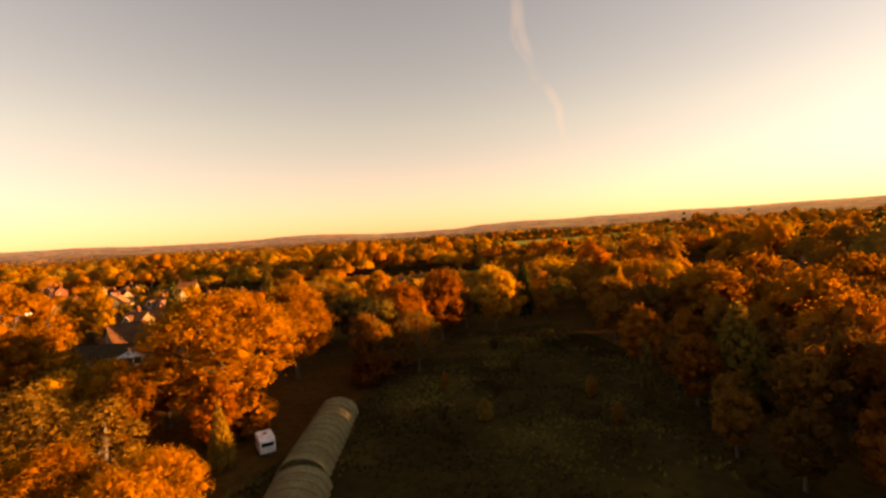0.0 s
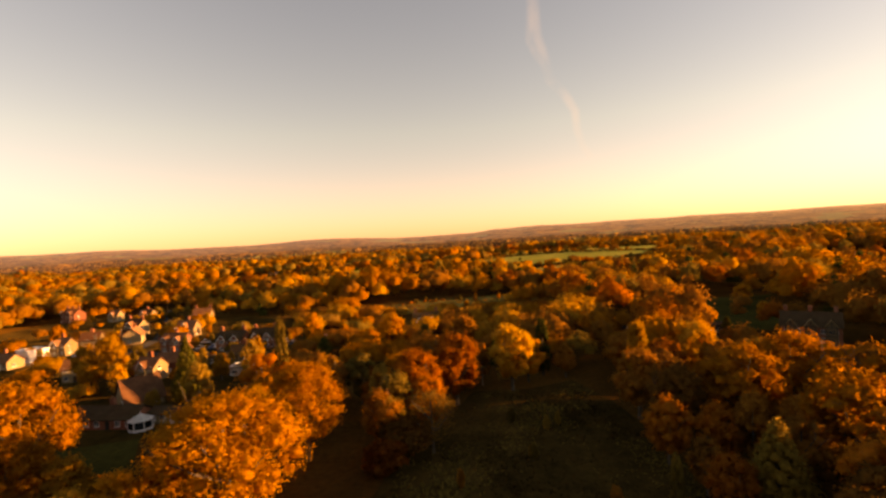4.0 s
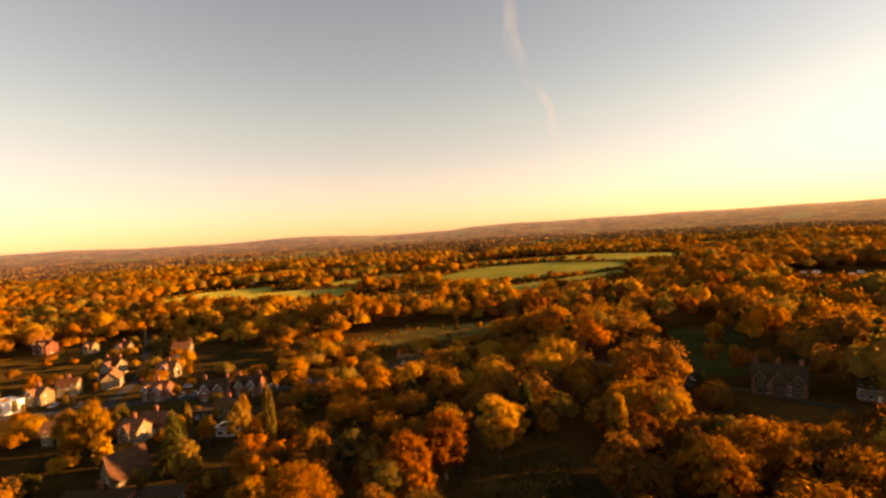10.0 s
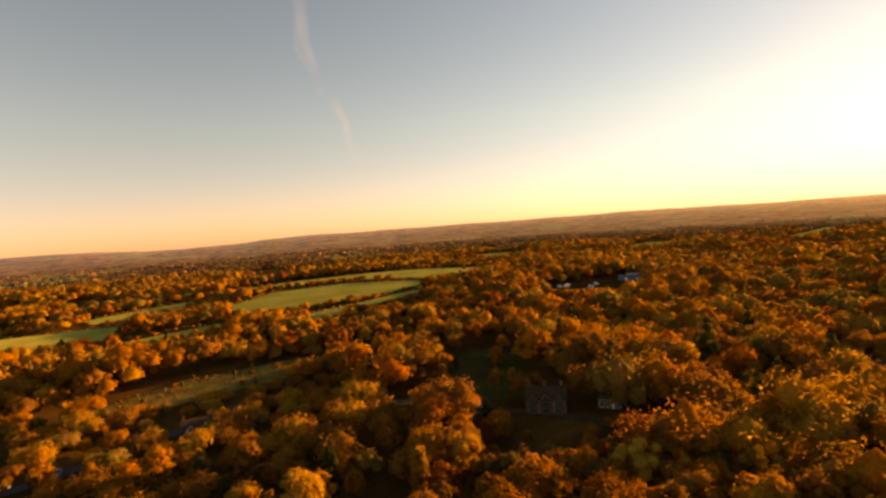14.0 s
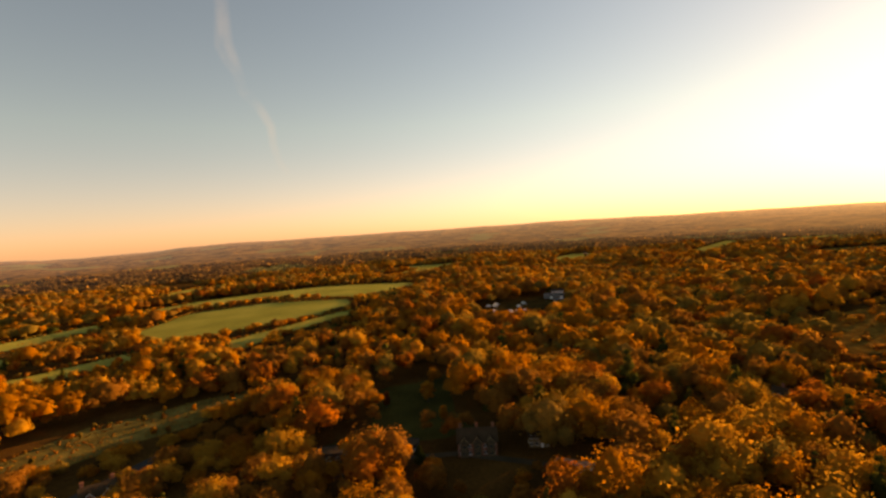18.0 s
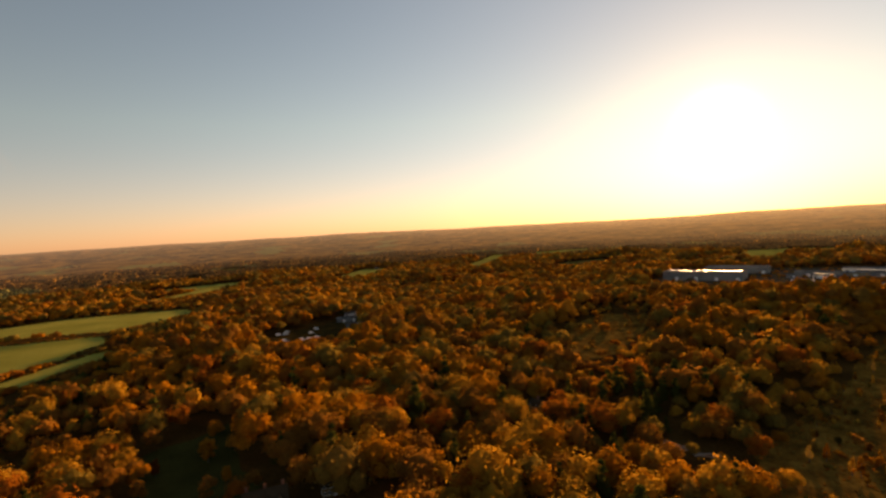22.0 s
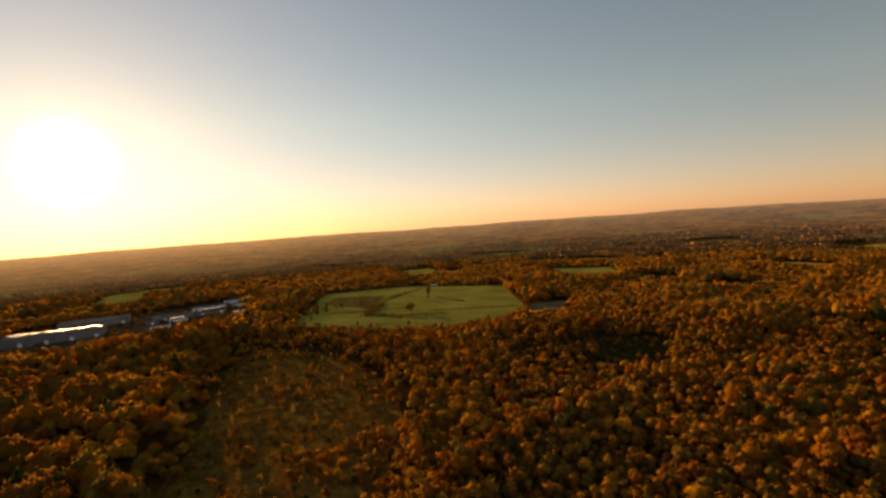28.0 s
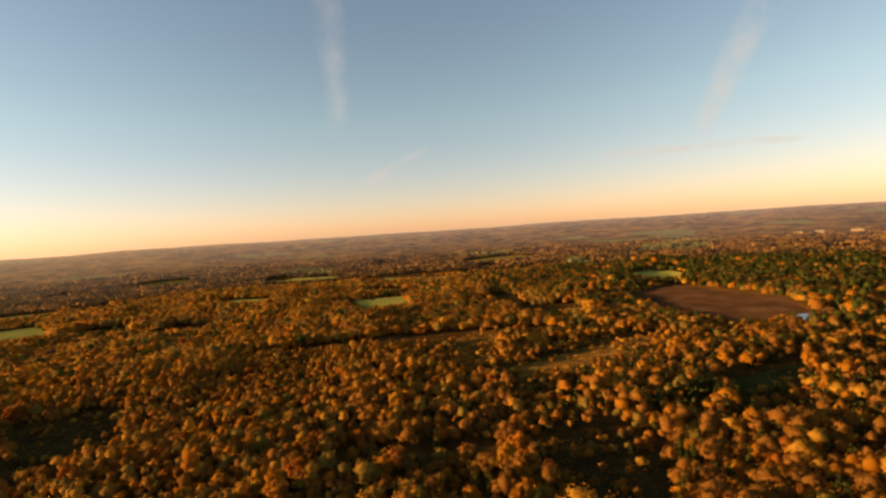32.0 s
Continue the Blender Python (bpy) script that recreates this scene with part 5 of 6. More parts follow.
def car(x, y, heading, k):
    root = new("car")
    root.matrix_basis = grounded(x, y, heading, 0.14)
    tagged(root, ("silver-grey", "dark blue", "dark red", "black", "white")[k] + " hatchback car parked by the lane", "car", "parked cars")
    part("body", profile([(-2.0, 0.3), (2.05, 0.3), (2.1, 0.75), (1.2, 0.95), (-1.95, 1.0), (-2.1, 0.8)], 0.86), car_mats[k], root)
    part("cabin", profile([(-1.8, 0.93), (1.1, 0.93), (0.4, 1.45), (-1.3, 1.48)], 0.74), glass_mat, root)
    part("roof", one_box(-1.25, -0.62, 1.44, 0.35, 0.62, 1.52, bevel=0.02), car_mats[k], root)
    for sy in (-1, 1):
        for cx in (-1.3, 1.3):
            wheel(root, cx, sy * 0.78, 0.31, 0.31, 0.2)
        part("headlight", one_box(2.02, sy * 0.6 - 0.15, 0.62, 2.13, sy * 0.6 + 0.15, 0.76, bevel=0.02), white_mat, root)


for i, (x, y, h) in enumerate(((-101, 200, 92), (-96, 200.5, 90), (-78, 201, 88), (-112, 199, 95), (-66, 203, 10), (-60, 172, 40), (-138, 196, 92), (-131, 226, 30), (-98, 214, 0), (-104, 212, 5), (-150, 199, 90), (-52, 206, 85))):
    car(x, y, h, i % 5)


# ---- the lane, the tunnels and small things ----
def strip(name, label, path, width, mat, lift=0.2):
    vs, fs = [], []
    dense = []
    for (ax, ay), (bx, by) in zip(path, path[1:]):
        n = max(1, int(math.hypot(bx - ax, by - ay) / 6))
        dense += [(ax + (bx - ax) * i / n, ay + (by - ay) * i / n) for i in range(n)]
    dense.append(path[-1])
    for i, (x, y) in enumerate(dense):
        a, b = dense[max(0, i - 1)], dense[min(len(dense) - 1, i + 1)]
        d = Vector((b[0] - a[0], b[1] - a[1])).normalized()
        for s in (-1, 1):
            px, py = x - d.y * s * width / 2, y + d.x * s * width / 2
            vs.append((px, py, float(land(px, py)) + lift))
        CLEAR.append((x, y, width * 0.5 + 2.5))
    for i in range(len(dense) - 1):
        fs.append((2 * i, 2 * i + 1, 2 * i + 3, 2 * i + 2)[::-1])
    return tagged(new(name, mesh_from(name, vs, fs, [mat])), label, "road", kind="structure")


strip("road_1", "grey asphalt village lane between gardens", [(-300, 205), (-220, 188), (-160, 190), (-128, 194), (-95, 199), (-62, 201), (-30, 214), (10, 240)], 6.0, asphalt)
strip("road_2", "narrow asphalt side lane between houses", [(-128, 196), (-135, 230), (-150, 262), (-170, 300), (-190, 340)], 4.5, asphalt)
strip("track_1", "pale gravel drive to the timbered house", [(60, 176), (85, 172), (105, 160), (122, 136), (140, 110)], 4.0, concrete)


def polytunnel(x0, y0, x1, y1, half, high, ribs, label):
    """A tunnel house: sheeting drawn tight over hoops, each hoop a part."""
    root = new("polytunnel")
    length = math.hypot(x1 - x0, y1 - y0)
    heading = math.degrees(math.atan2(x1 - x0, y1 - y0))
    root.matrix_basis = grounded(x0, y0, heading)
    tagged(root, label, "polytunnel", "polytunnels")
    arc = [math.pi * i / 18 for i in range(19)]
    step = length / ribs
    for r in range(ribs):
        vs, fs = [], []
        for k, (f, inset) in enumerate(((0.0, 0.0), (0.25, 0.10), (0.5, 0.14), (0.75, 0.10), (1.0, 0.0))):
            yy = (r + f) * step
            for a in arc:
                vs.append(((half - inset) * math.cos(a), yy, (high - inset) * math.sin(a) ** 0.85 - 0.05))
        for k in range(4):
            for i in range(18):
                p = k * 19 + i
                fs.append((p, p + 19, p + 20, p + 1))
        held("sheet", mesh_from("sheet", vs, fs, [sheet_mat], smooth=True), root)
    hoop, ring_before = bmesh.new(), None
    for a in arc:
        cx, cz = half * 1.008 * math.cos(a), high * 1.008 * math.sin(a) ** 0.85 - 0.05
        ring = [hoop.verts.new((cx + 0.06 * math.cos(t) * math.cos(a), 0.06 * math.sin(t), cz + 0.06 * math.cos(t) * math.sin(a))) for t in (0.0, 1.5708, 3.1416, 4.7124)]
        if ring_before:
            for i in range(4):
                hoop.faces.new((ring_before[i], ring_before[(i + 1) % 4], ring[(i + 1) % 4], ring[i]))
        ring_before = ring
    first = part("hoop", hoop, sheet_mat, root)
    for r in range(1, ribs + 1):
        h = held("hoop", first.data, root)
        h.location = (0, r * step, 0)
    for yy, s in ((0.02, 1), (length - 0.02, -1)):
        bm = bmesh.new()
        mid = bm.verts.new((0, yy, 0))
        vs = [bm.verts.new((half * 0.99 * math.cos(a), yy, high * 0.99 * math.sin(a) ** 0.85 - 0.05)) for a in arc]
        for p, q in zip(vs, vs[1:]):
            bm.faces.new((mid, p, q))
        bmesh.ops.solidify(bm, geom=bm.faces[:], thickness=0.04)
        end = part("end_wall", bm, sheet_mat, root)
        part("door", one_box(-1.1, yy - 0.06, -0.02, 1.1, yy + 0.06, 2.1), timber_mat, end)
    return root


polytunnel(-15.6, 52.2, -15.3, 72.0, 2.9, 2.9, 12, "long ribbed polytunnel with dull translucent sheeting")
polytunnel(-13.6, 20.0, -15.2, 50.6, 3.2, 2.9, 20, "second ribbed polytunnel end to end with the first")


def utility_pole(x, y, heading, tall=9.0):
    root = new("utility_pole")
    root.matrix_basis = grounded(x, y, heading)
    tagged(root, "dark wooden utility pole with a crossarm above the gardens", "utility pole", "utility poles")
    bm = bmesh.new()
    tube(bm, (0, 0, -0.3), (0, 0, tall), 0.16, 0.11, 8)
    part("pole", bm, timber_mat, root)
    for k, z in enumerate((tall - 0.3, tall - 1.0)):
        part("crossarm", one_box(-1.1 + 0.2 * k, -0.16, z, 1.1 - 0.2 * k, -0.06, z + 0.12), timber_mat, root)
        for sx in (-1, 1):
            bm = bmesh.new()
            tube(bm, (sx * (0.9 - 0.2 * k), -0.11, z + 0.12), (sx * (0.9 - 0.2 * k), -0.11, z + 0.34), 0.05, 0.03, 6)
            part("insulator", bm, white_mat, root)


utility_pole(-168, 296, 40, 11)
utility_pole(-112, 203, 90)
utility_pole(-84, 203, 90)
utility_pole(-140, 196, 90)


def log_pile(x, y, heading, n):
    root = new("log_pile")
    root.matrix_basis = grounded(x, y, heading, 0.1)
    tagged(root, "pale felled logs heaped at the edge of the heath", "log pile", "log piles")
    rng = random.Random(n * 7 + int(x))
    for i in range(n):
        bm = bmesh.new()
        lx, ly, a = rng.uniform(-5, 5), rng.uniform(-1.6, 1.6), rng.uniform(-0.5, 0.5)
        z, h = rng.uniform(0.15, 0.9) * (1 - abs(ly) / 3), rng.uniform(1.2, 2.2)
        tube(bm, (lx - h * math.cos(a), ly - h * math.sin(a), z), (lx + h * math.cos(a), ly + h * math.sin(a), z + rng.uniform(-0.1, 0.1)), 0.24, 0.18, 7)
        part("log", bm, log_mat, root)
    CLEAR.append((x, y, 8))


log_mat = material("pale_cut_logs", ((0.22, 0.19, 0.14), (0.38, 0.33, 0.26)), 0.8, vary=0.6, matte=True)
log_pile(229, 24, 80, 26)
log_pile(222, 12, 60, 22)
log_pile(233, 36, 110, 18)
house("pale cottage deep in the eastern wood", 243, 104, 100, 11, 8, 4.8, 8.0, C, S_, 1, 0, 3)

def r_of(x, y):
    return math.hypot(x, y)


# near trees, each an object of its own
rng = np.random.default_rng(11)
nx, ny = scatter(30, R1, 9.2, rng, 3.0, -62.0, 242.0)
fam = families_at(nx, ny, rng)
keep = (np.hypot(nx + 33, ny - 67) > 12) & (np.hypot(nx + 24, ny - 102) > 11) & (np.hypot(nx + 23, ny - 33) > 8) & ~((nx > -30) & (nx < -8) & (ny > 36) & (ny < 95)) & (np.hypot(nx - 43, ny - 66) > 6) & ~((nx > -56) & (nx < -8) & (ny > 20) & (ny < 64)) & ~((nx > 0.47 * ny) & (nx < 1.2 * ny) & (np.hypot(nx, ny) < 80))
for x, y, f in zip(nx[keep], ny[keep], fam[keep]):
    family = FAMILIES[f]
    if x < -18 and y < 115 and r_of(x, y) < 125:
        family = str(rng.choice(["orange", "gold", "orange", "olive"]))
    # leaves turned brown and rust by the meadow to stand in for shade
    elif 15 < x < 60 and 20 < y < 110 and family in ("green", "olive", "bare", "gold", "orange"):
        family = str(rng.choice(["brown", "brown", "brown", "rust"]))
    kind = "fir" if family == "green" else rng.choice(["oak", "beech", "birch"], p=[0.5, 0.35, 0.15])
    r = math.hypot(x, y)
    k = float(lowered(np.array([x]), np.array([y]))[0])
    tree(kind, family, float(x), float(y), float(land(x, y)) + k * rng.uniform(11.0, 17.5), rng.uniform(0.85, 1.1), 1 if r < 110 else 0)

mx, my = scatter(R1, R2, 10.6, rng, 3.0, -58.0, 100.0)
woods("woodland_1", "dense autumn wood of orange, gold and rust crowns", mx, my, 6, DOME_V, DOME_F, 13.2, 13.8, rng, WOOD_MATS, None, 900, 0.33, 0.72)
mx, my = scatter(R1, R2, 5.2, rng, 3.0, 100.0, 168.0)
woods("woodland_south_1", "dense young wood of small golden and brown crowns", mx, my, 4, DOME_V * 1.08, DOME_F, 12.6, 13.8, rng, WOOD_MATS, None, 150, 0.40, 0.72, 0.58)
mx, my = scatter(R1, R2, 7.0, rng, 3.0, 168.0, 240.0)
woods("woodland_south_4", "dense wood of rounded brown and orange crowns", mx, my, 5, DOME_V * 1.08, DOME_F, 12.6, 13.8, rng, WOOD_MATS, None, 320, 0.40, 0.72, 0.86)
mx, my = scatter(R2, R3, 11.0, rng, 3.5, -58.0, 100.0)
woods("woodland_2", "wide autumn wood of orange-brown crowns", mx, my, 4, DOME_V * 1.12, DOME_F, 14.0, 13.5, rng, WOOD_MATS, None, 190, 0.56, 0.76)
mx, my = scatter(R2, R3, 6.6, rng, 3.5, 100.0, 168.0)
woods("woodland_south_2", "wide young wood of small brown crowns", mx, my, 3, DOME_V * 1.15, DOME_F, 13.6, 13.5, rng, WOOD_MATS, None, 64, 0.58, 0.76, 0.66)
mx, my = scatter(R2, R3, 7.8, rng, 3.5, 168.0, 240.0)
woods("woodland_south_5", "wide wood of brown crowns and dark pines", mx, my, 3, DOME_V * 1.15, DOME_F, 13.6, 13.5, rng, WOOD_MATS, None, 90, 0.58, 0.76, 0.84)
mx, my = scatter(R3, R4, 10.2, rng, 5.0, 100.0, 240.0)
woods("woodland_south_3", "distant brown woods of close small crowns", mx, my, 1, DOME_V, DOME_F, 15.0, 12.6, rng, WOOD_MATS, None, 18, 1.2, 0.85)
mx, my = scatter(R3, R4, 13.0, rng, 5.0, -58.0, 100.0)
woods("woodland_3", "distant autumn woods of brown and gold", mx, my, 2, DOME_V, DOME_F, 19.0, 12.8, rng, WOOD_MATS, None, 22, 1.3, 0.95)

# the distance: wooded hills with evening haze painted on as a glow
far_mat = bpy.data.materials.new("distance_haze_glow")
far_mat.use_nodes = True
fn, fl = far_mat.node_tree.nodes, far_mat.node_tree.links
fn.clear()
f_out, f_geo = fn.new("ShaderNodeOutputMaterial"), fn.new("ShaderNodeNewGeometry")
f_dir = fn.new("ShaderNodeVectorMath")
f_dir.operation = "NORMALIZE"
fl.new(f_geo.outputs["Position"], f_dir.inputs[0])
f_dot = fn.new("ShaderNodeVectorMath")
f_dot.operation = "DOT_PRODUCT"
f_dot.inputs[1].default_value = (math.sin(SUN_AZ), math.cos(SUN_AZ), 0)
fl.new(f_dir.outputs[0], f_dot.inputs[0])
# haze glow, painted brighter towards the sun
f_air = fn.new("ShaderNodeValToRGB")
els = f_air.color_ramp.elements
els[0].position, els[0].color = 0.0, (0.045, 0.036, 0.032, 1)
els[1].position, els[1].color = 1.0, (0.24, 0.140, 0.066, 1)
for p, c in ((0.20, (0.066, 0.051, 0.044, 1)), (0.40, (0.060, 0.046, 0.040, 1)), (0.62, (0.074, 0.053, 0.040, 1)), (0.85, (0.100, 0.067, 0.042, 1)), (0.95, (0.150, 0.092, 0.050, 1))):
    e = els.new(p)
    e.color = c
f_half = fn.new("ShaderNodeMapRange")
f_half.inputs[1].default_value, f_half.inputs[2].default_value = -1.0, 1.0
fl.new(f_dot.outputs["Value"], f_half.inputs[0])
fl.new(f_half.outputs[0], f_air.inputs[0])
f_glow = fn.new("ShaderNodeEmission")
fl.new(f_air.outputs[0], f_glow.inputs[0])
# the painted haze strengthens with distance from the middle
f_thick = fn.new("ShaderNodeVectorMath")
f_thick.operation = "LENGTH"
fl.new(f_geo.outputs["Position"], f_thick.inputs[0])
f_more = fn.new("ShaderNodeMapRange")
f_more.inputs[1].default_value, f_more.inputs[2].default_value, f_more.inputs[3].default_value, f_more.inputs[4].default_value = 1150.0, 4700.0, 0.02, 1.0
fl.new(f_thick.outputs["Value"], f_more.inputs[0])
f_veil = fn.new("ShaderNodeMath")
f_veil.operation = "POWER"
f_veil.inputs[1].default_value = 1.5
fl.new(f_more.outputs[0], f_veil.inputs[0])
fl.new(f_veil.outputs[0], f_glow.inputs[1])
f_noise = fn.new("ShaderNodeTexNoise")
f_noise.inputs["Scale"].default_value, f_noise.inputs["Detail"].default_value = 0.011, 9
fl.new(f_geo.outputs["Position"], f_noise.inputs["Vector"])
f_tone = fn.new("ShaderNodeValToRGB")
f_tone.color_ramp.elements[0].position, f_tone.color_ramp.elements[0].color = 0.34, (0.042, 0.022, 0.006, 1)
f_tone.color_ramp.elements[1].position, f_tone.color_ramp.elements[1].color = 0.68, (0.25, 0.122, 0.024, 1)
f_mid = f_tone.color_ramp.elements.new(0.5)
f_mid.color = (0.12, 0.061, 0.014, 1)
f_each = fn.new("ShaderNodeMix")
f_each.inputs[0].default_value = 0.15
fl.new(f_noise.outputs["Fac"], f_each.inputs[2])
fl.new(f_geo.outputs["Random Per Island"], f_each.inputs[3])
fl.new(f_each.outputs[0], f_tone.inputs[0])
# pale fields between the far woods
f_cell = fn.new("ShaderNodeTexVoronoi")
f_cell.inputs["Scale"].default_value = 0.0052
fl.new(f_geo.outputs["Position"], f_cell.inputs["Vector"])
f_rgb = fn.new("ShaderNodeSeparateColor")
fl.new(f_cell.outputs["Color"], f_rgb.inputs[0])
f_pick = fn.new("ShaderNodeMath")
f_pick.operation = "GREATER_THAN"
f_pick.inputs[1].default_value = 0.925
fl.new(f_rgb.outputs[0], f_pick.inputs[0])
f_land = fn.new("ShaderNodeMix")
f_land.data_type = "RGBA"
f_land.inputs[7].default_value = (0.15, 0.128, 0.036, 1)
fl.new(f_pick.outputs[0], f_land.inputs[0])
fl.new(f_tone.outputs[0], f_land.inputs[6])
f_wood = fn.new("ShaderNodeBsdfDiffuse")
fl.new(f_land.outputs[2], f_wood.inputs[0])
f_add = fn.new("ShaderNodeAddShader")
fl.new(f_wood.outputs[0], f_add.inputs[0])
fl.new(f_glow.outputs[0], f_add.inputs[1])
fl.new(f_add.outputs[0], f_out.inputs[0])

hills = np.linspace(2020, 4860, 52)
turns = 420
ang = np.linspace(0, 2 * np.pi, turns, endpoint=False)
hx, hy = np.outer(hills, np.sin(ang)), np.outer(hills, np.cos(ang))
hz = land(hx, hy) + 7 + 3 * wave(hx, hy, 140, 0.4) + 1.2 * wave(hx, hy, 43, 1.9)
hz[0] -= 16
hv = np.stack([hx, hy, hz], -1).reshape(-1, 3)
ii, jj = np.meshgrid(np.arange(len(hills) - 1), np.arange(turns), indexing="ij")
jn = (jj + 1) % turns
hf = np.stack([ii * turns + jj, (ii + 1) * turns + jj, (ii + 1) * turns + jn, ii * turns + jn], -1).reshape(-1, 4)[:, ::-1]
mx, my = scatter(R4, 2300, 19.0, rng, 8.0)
woods("backdrop_woods_1", "brown woods on the first low hills, haze painted as glow", mx, my, 1, OCT_V, OCT_F[:4], 26.0, 11.0, rng, [far_mat] * 7, None, 9, 3.2, 0.85)
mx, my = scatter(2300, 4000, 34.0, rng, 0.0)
woods("backdrop_woods_2", "far woods along the foot of the hills, haze painted as glow", mx, my, 1, OCT_V, OCT_F[:4], 44.0, 9.0, rng, [far_mat] * 7)
tagged(new("backdrop", mesh_from("backdrop", hv, hf, [far_mat], smooth=True)), "far wooded hills with evening haze painted as glow", "hills", kind="structure")

# ---- grass and scrub ----
def grass(name, label, poly, count, seed):
    """Uneven tussocks of long grass, each a few bent blades."""
    q = np.random.default_rng(seed)
    p = q.uniform(np.min(poly, 0), np.max(poly, 0), (count, 2))
    p = p[inside(p[:, 0], p[:, 1], poly, -1.0)]
    p = p[(wave(p[:, 0], p[:, 1], 5.3, 0.4) + q.uniform(-1.0, 1.0, len(p))) > -0.1]
    n = len(p)
    tall = 0.32 + 0.22 * np.clip(wave(p[:, 0], p[:, 1], 7.0, 1.1), -0.6, 1.4)
    vs, blades = [], 5
    for k in range(blades):
        a = q.uniform(0, 6.28, n)
        root = np.stack([p[:, 0] + 0.12 * np.cos(a), p[:, 1] + 0.12 * np.sin(a), land(p[:, 0], p[:, 1]) + 0.1], -1)
        side = np.stack([-np.sin(a), np.cos(a), np.zeros(n)], -1) * 0.10
        tip = root + np.stack([np.cos(a) * 0.35, np.sin(a) * 0.35, np.ones(n)], -1) * (tall * q.uniform(0.6, 1.3, n))[:, None]
        vs.append(np.stack([root - side, root + side, tip], 1))
    v = np.concatenate(vs).reshape(-1, 3)
    dry = np.tile(wave(p[:, 0], p[:, 1], 6.1, 2.0) + q.uniform(-0.5, 0.5, n) > 0.25, blades)
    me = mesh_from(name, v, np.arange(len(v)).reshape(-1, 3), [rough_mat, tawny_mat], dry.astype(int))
    return tagged(new(name, me), label, "grass", kind="stuff")


grass("meadow_grass", "long dull green and brown grass in the shaded meadow", OPEN["meadow_2"][0], 26000, 5)


# ---- hedges and scrub ----
def along(poly, step, rng, spread=1.2):
    out = []
    for (ax, ay), (bx, by) in zip(poly, poly[1:] + poly[:1]):
        n = max(1, int(math.hypot(bx - ax, by - ay) / step))
        for i in range(n):
            out.append((ax + (bx - ax) * i / n + rng.normal() * spread, ay + (by - ay) * i / n + rng.normal() * spread))
    return np.array(out)


rng = np.random.default_rng(23)
rows = [along(OPEN[k][0], 2.6, rng) for k in OPEN if k.startswith("pasture") and math.hypot(*OPEN[k][0][0]) < 1000]
rows += [along([(605, -264), (671, -327), (605, -264)], 2.2, rng, 2.0), along([(650, -410), (584, -416), (650, -410)], 2.2, rng), along([(560, -344), (500, -438), (560, -344)], 3.2, rng), along([(595, -271), (542, -289), (513, -310), (542, -289)], 2.4, rng, 2.0), along([(637, -280), (734, -403), (774, -457), (734, -403)], 4, rng, 0.8), along([(450, -412), (505, -466), (450, -412)], 2.2, rng),
         along([(640, -235), (600, -330), (640, -235)], 3, rng), along([(560, -300), (530, -345), (560, -300)], 3, rng), along([(690, -330), (760, -420), (690, -330)], 4, rng)]
hx, hy = np.concatenate(rows).T
woods("hedgerow", "ragged brown hedges along the field edges", hx, hy, 1, ICO_V, ICO_F, 4.2, 3.2, rng, WOOD_MATS, [0, 3, 4, 4, 5])

fx, fy = np.concatenate([along([(584, -259), (654, -317), (584, -259)], 2.6, rng, 2.6), along([(583, -269), (535, -312), (583, -269)], 3.6, rng, 3.0), along([(655, -200), (690, -252), (655, -200)], 4.5, rng, 7.0), along([(609, -171), (574, -192), (544, -202), (522, -246), (544, -202), (574, -192)], 9.0, rng, 3.0)]).T
woods("field_trees", "dark brown trees and thick hedges in the pasture", fx, fy, 3, DOME_V, DOME_F, 8.0, 7.5, rng, WOOD_MATS, [3, 4, 4, 4], 26, 0.5, 0.9)
p = rng.uniform((690, -215), (905, 130), (330, 2))
ok = inside(p[:, 0], p[:, 1], OPEN["factory_yard"][0])
for cx, cy, cr in CLEAR:
    ok &= np.hypot(p[:, 0] - cx, p[:, 1] - cy) > cr + 1
woods("works_trees", "brown trees between the works buildings", p[ok, 0], p[ok, 1], 3, DOME_V, DOME_F, 9.0, 6.5, rng, WOOD_MATS, [0, 3, 4, 4], 16, 0.6, 0.95)
sx, sy = [], []
for key, count in (("heath_1", 9000), ("heath_2", 700), ("heath_3", 500), ("heath_4", 700), ("meadow_1", 700), ("glade_1", 260), ("glade_2", 260), ("glade_3", 120)):
    poly = OPEN[key][0]
    lo, hi = np.min(poly, 0), np.max(poly, 0)
    p = rng.uniform(lo, hi, (count, 2))
    ok = inside(p[:, 0], p[:, 1], poly, -1.0)
    if key == "heath_1":
        ok &= (wave(p[:, 0], p[:, 1], 14, 0.4) + rng.uniform(-0.8, 0.8, count)) > -0.25
    sx.append(p[ok, 0])
    sy.append(p[ok, 1])
sx, sy = np.concatenate(sx), np.concatenate(sy)
gx, gy = [], []
for key, count in (("glade_1", 90), ("glade_2", 70), ("glade_3", 40), ("heath_3", 110), ("heath_4", 280), ("heath_2", 60), ("lawn_3", 24), ("heath_1", 1500)):
    p = rng.uniform(np.min(OPEN[key][0], 0), np.max(OPEN[key][0], 0), (count, 2))
    ok = inside(p[:, 0], p[:, 1], OPEN[key][0], -1.0)
    if key == "heath_1":
        rim = ~inside(p[:, 0], p[:, 1], OPEN[key][0], -22.0)
        ok &= (wave(p[:, 0], p[:, 1], 23, 2.2) + 0.9 * rim + rng.uniform(-0.5, 0.5, count)) > 0.75
    gx.append(p[ok, 0])
    gy.append(p[ok, 1])
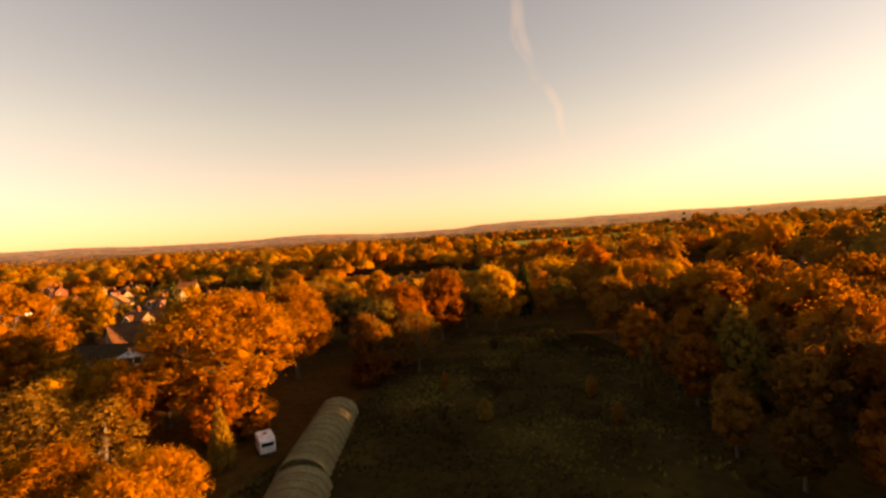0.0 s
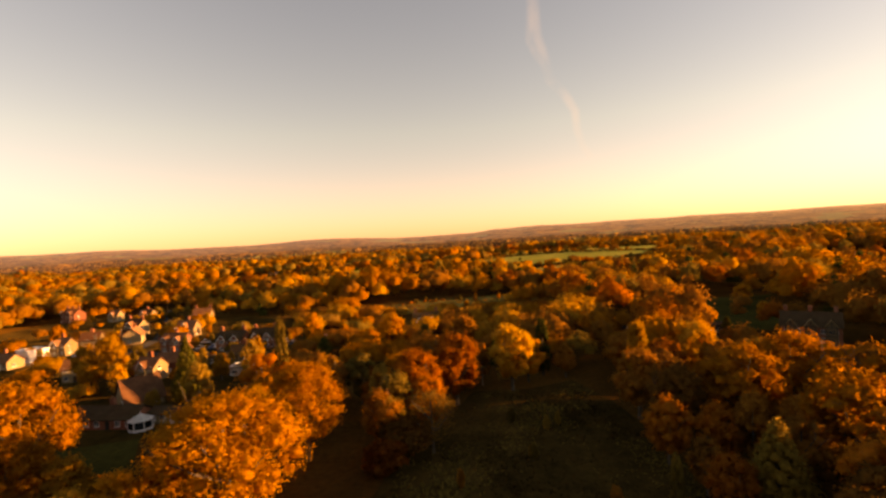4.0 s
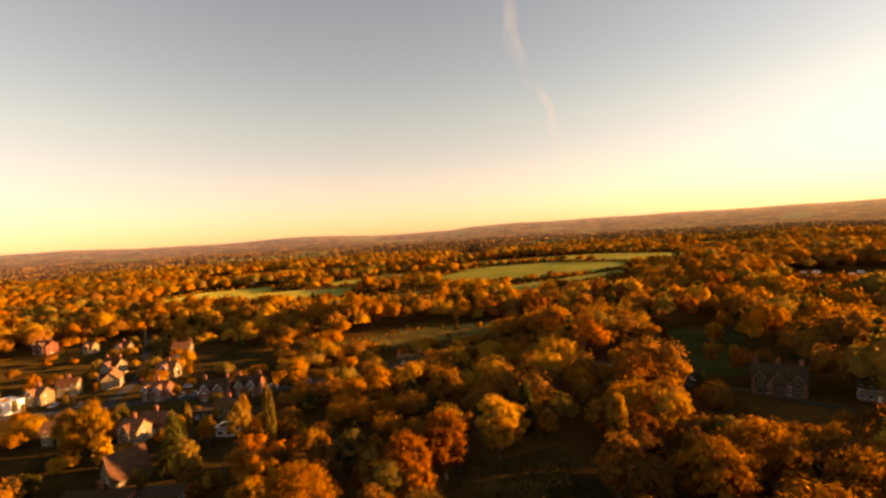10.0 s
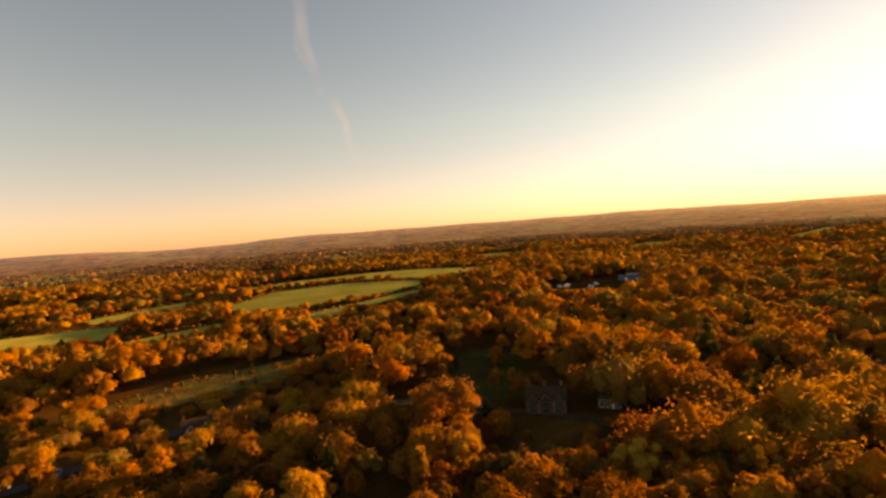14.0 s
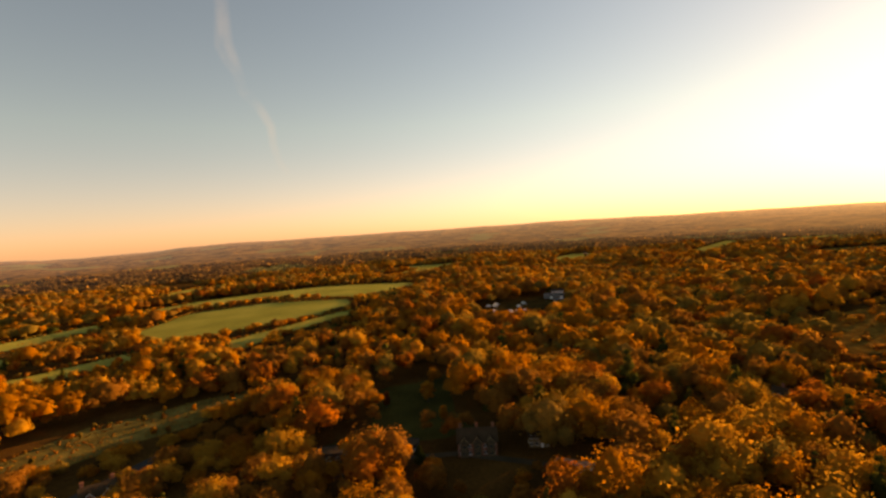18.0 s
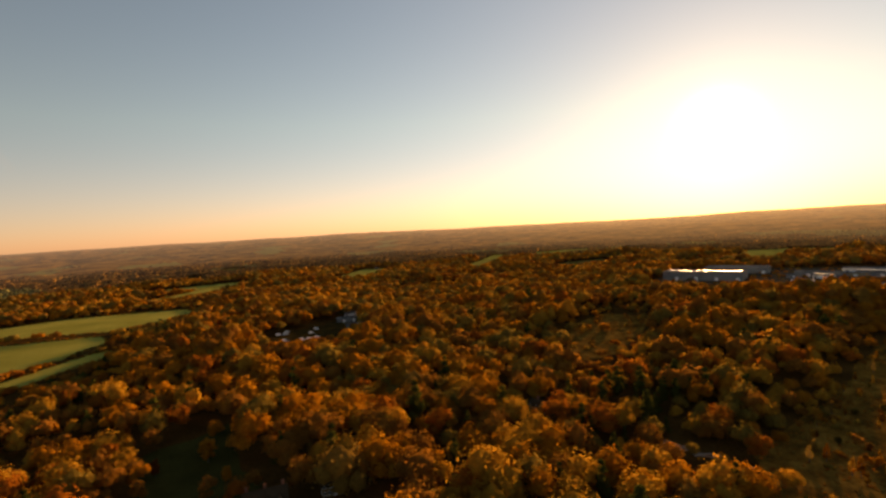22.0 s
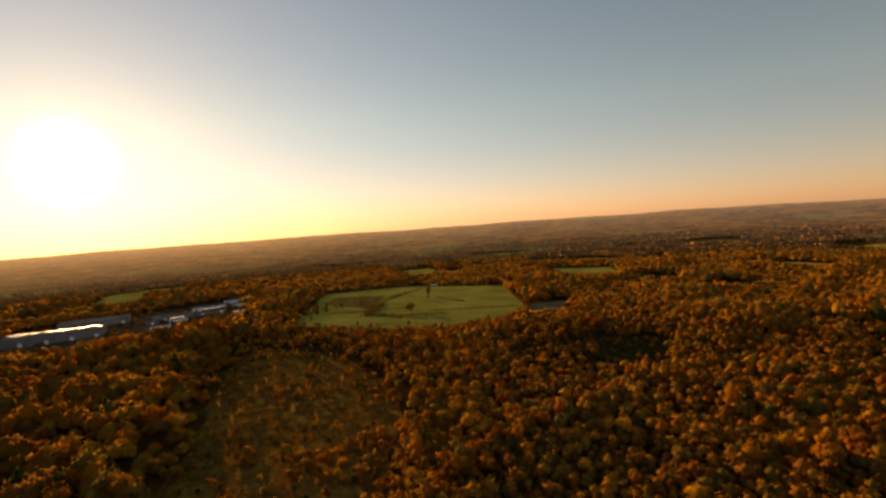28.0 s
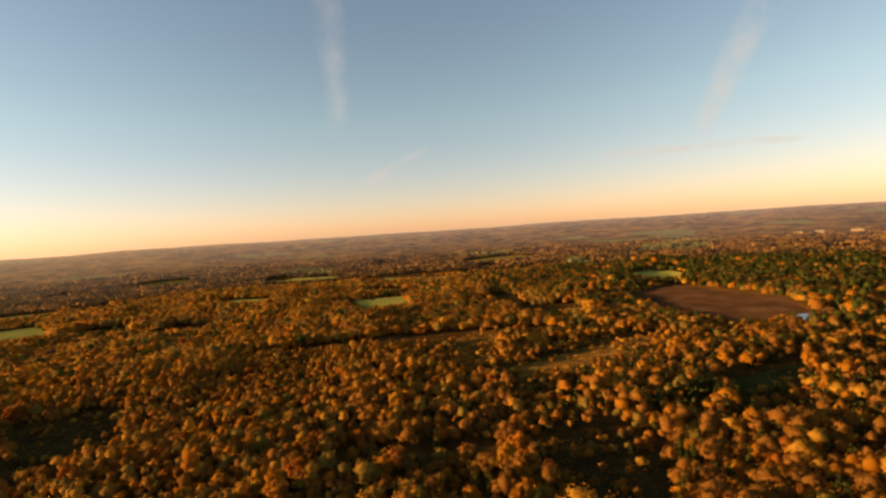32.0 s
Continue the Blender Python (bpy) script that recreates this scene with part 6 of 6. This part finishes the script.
woods("saplings", "young brown and golden trees scattered in clearings", np.concatenate(gx), np.concatenate(gy), 3, DOME_V, DOME_F, 7.0, 6.5, rng, WOOD_MATS, [0, 1, 3, 4, 4], 40, 0.4, 0.8)
woods("scrub", "low brown bracken and gorse tufts on open heath", sx, sy, 1, ICO_V, ICO_F, 1.7, 1.0, rng, WOOD_MATS, [3, 4, 4, 2])

for i in range(560):
    poly = OPEN["heath_1"][0]
    x, y = rng.uniform(210, 520), rng.uniform(-165, 45)
    if bool(inside(np.array([x]), np.array([y]), poly, -4)[0]):
        if rng.uniform() < 0.55:
            tree("birch", str(rng.choice(["gold", "orange", "bare"])), x, y, float(land(x, y)) + rng.uniform(4, 8), 0.8, 0)
        else:
            tree("bush", str(rng.choice(["olive", "brown", "gold"])), x, y, None, rng.uniform(0.4, 0.9), 0)
for i in range(24):
    x, y = rng.uniform(-60, 66), rng.uniform(256, 306)
    if bool(inside(np.array([x]), np.array([y]), OPEN["meadow_1"][0], -2)[0]):
        tree("bush", str(rng.choice(["olive", "brown", "orange"])), x, y, None, rng.uniform(0.4, 0.8), 0)
for i in range(14):
    x, y = rng.uniform(-18, 26), rng.uniform(58, 124)
    if bool(inside(np.array([x]), np.array([y]), OPEN["meadow_2"][0], -5)[0]) and abs(x + 15) > 6:
        tree("bush", str(rng.choice(["olive", "brown"])), x, y, None, rng.uniform(0.3, 0.6), 1)


# ---- vapour trails ----
def vapour(name, label, points, wide, strength, seed):
    """A broken vapour trail high up: azimuth and elevation in degrees along its way, drawn as a thin veil."""
    far, vs, fs, uv = 4700.0, [], [], []
    pts = []
    for (a0, e0), (a1, e1) in zip(points, points[1:]):
        for i in range(8):
            pts.append((a0 + (a1 - a0) * i / 8, e0 + (e1 - e0) * i / 8))
    pts.append(points[-1])

    def at(az, el):
        a, e = radians(az), radians(el)
        return Vector((math.sin(a) * math.cos(e), math.cos(a) * math.cos(e), math.sin(e)))

    for i, (az, el) in enumerate(pts):
        c = at(az, el)
        d = (at(*pts[min(i + 1, len(pts) - 1)]) - at(*pts[max(i - 1, 0)])).normalized()
        s = d.cross(c).normalized()
        w = math.tan(radians(wide * (1.25 - 0.5 * i / len(pts)))) * 0.5
        for k in range(5):
            f = k / 4 * 2 - 1
            vs.append((c + s * w * f).normalized() * far)
            uv.append((k / 4, i / (len(pts) - 1)))
    for i in range(len(pts) - 1):
        for k in range(4):
            p = i * 5 + k
            fs.append((p, p + 1, p + 6, p + 5))
    m = bpy.data.materials.new(name + "_veil")
    m.use_nodes = True
    n, l = m.node_tree.nodes, m.node_tree.links
    n.clear()
    out = n.new("ShaderNodeOutputMaterial")
    u = n.new("ShaderNodeUVMap")
    sep = n.new("ShaderNodeSeparateXYZ")
    l.new(u.outputs[0], sep.inputs[0])

    def maths(op, a, b=None):
        q = n.new("ShaderNodeMath")
        q.operation = op
        for i, v in enumerate((a, b)):
            if v is None:
                continue
            if isinstance(v, (int, float)):
                q.inputs[i].default_value = v
            else:
                l.new(v, q.inputs[i])
        return q.outputs[0]

    x4 = maths("MULTIPLY", maths("MULTIPLY", sep.outputs[0], maths("SUBTRACT", 1.0, sep.outputs[0])), 4.0)
    ends = maths("MULTIPLY", maths("MULTIPLY", sep.outputs[1], maths("SUBTRACT", 1.0, sep.outputs[1])), 4.0)
    ends = maths("POWER", ends, 0.5)
    geo = n.new("ShaderNodeNewGeometry")
    tex = n.new("ShaderNodeTexNoise")
    tex.noise_dimensions = "4D"
    tex.inputs["Scale"].default_value, tex.inputs["Detail"].default_value, tex.inputs["W"].default_value = 0.0032, 6, seed
    l.new(geo.outputs["Position"], tex.inputs["Vector"])
    puff = n.new("ShaderNodeMapRange")
    puff.inputs[1].default_value, puff.inputs[2].default_value = 0.33, 0.72
    l.new(tex.outputs["Fac"], puff.inputs[0])
    fac = maths("MULTIPLY", maths("MULTIPLY", maths("POWER", x4, 1.3), ends), maths("MULTIPLY", puff.outputs[0], strength))
    # the trail's own glow takes the place of sunlight on the vapour
    clear, glow, mixer = n.new("ShaderNodeBsdfTransparent"), n.new("ShaderNodeEmission"), n.new("ShaderNodeMixShader")
    glow.inputs[0].default_value, glow.inputs[1].default_value = (1.0, 0.91, 0.84, 1), 0.171
    l.new(fac, mixer.inputs[0])
    l.new(clear.outputs[0], mixer.inputs[1])
    l.new(glow.outputs[0], mixer.inputs[2])
    l.new(mixer.outputs[0], out.inputs[0])
    me = mesh_from(name, vs, fs, [m])
    layer = me.uv_layers.new(name="veil")
    order = np.empty(len(me.loops), np.int32)
    me.loops.foreach_get("vertex_index", order)
    layer.data.foreach_set("uv", np.array(uv, np.float32)[order].ravel())
    return tagged(new(name, me), label, "vapour trail", kind="structure")


vapour("vapour_trail_1", "broken pale vapour trail across the evening sky", [(10.6, 31), (11.3, 26), (11.4, 23), (11.5, 21.4), (12.2, 19.3), (12.7, 17.0), (14.3, 15.2), (15.3, 13.4), (15.4, 11.4), (15.9, 9.6), (16.8, 8.2)], 1.35, 0.28, 1.0)
vapour("vapour_trail_6", "thin pale strand beside the vapour trail", [(11.0, 24.5), (10.6, 21.0), (11.2, 19.6), (12.4, 18.0)], 0.8, 0.20, 6.0)
vapour("vapour_trail_2", "wide fading vapour trail in blue sky", [(170.4, 33), (170.9, 25), (171.1, 20), (171.2, 16), (170.8, 11.5)], 3.3, 0.42, 2.0)
vapour("vapour_trail_3", "slanting fading vapour trail in blue sky", [(221.5, 29), (217.0, 21.5), (213.6, 16.3), (212.0, 13.1), (210.7, 10.6), (209.6, 8.4)], 3.2, 0.75, 3.0)
vapour("vapour_trail_4", "faint wisp of cloud low in the sky", [(173.4, 6.8), (177.5, 8.9), (181.2, 10.6)], 1.3, 0.55, 4.0)
vapour("vapour_trail_5", "faint level streak of cloud low in the sky", [(200.0, 8.1), (208.7, 7.8), (213.8, 7.8), (219.0, 7.3)], 1.0, 1.1, 5.0)
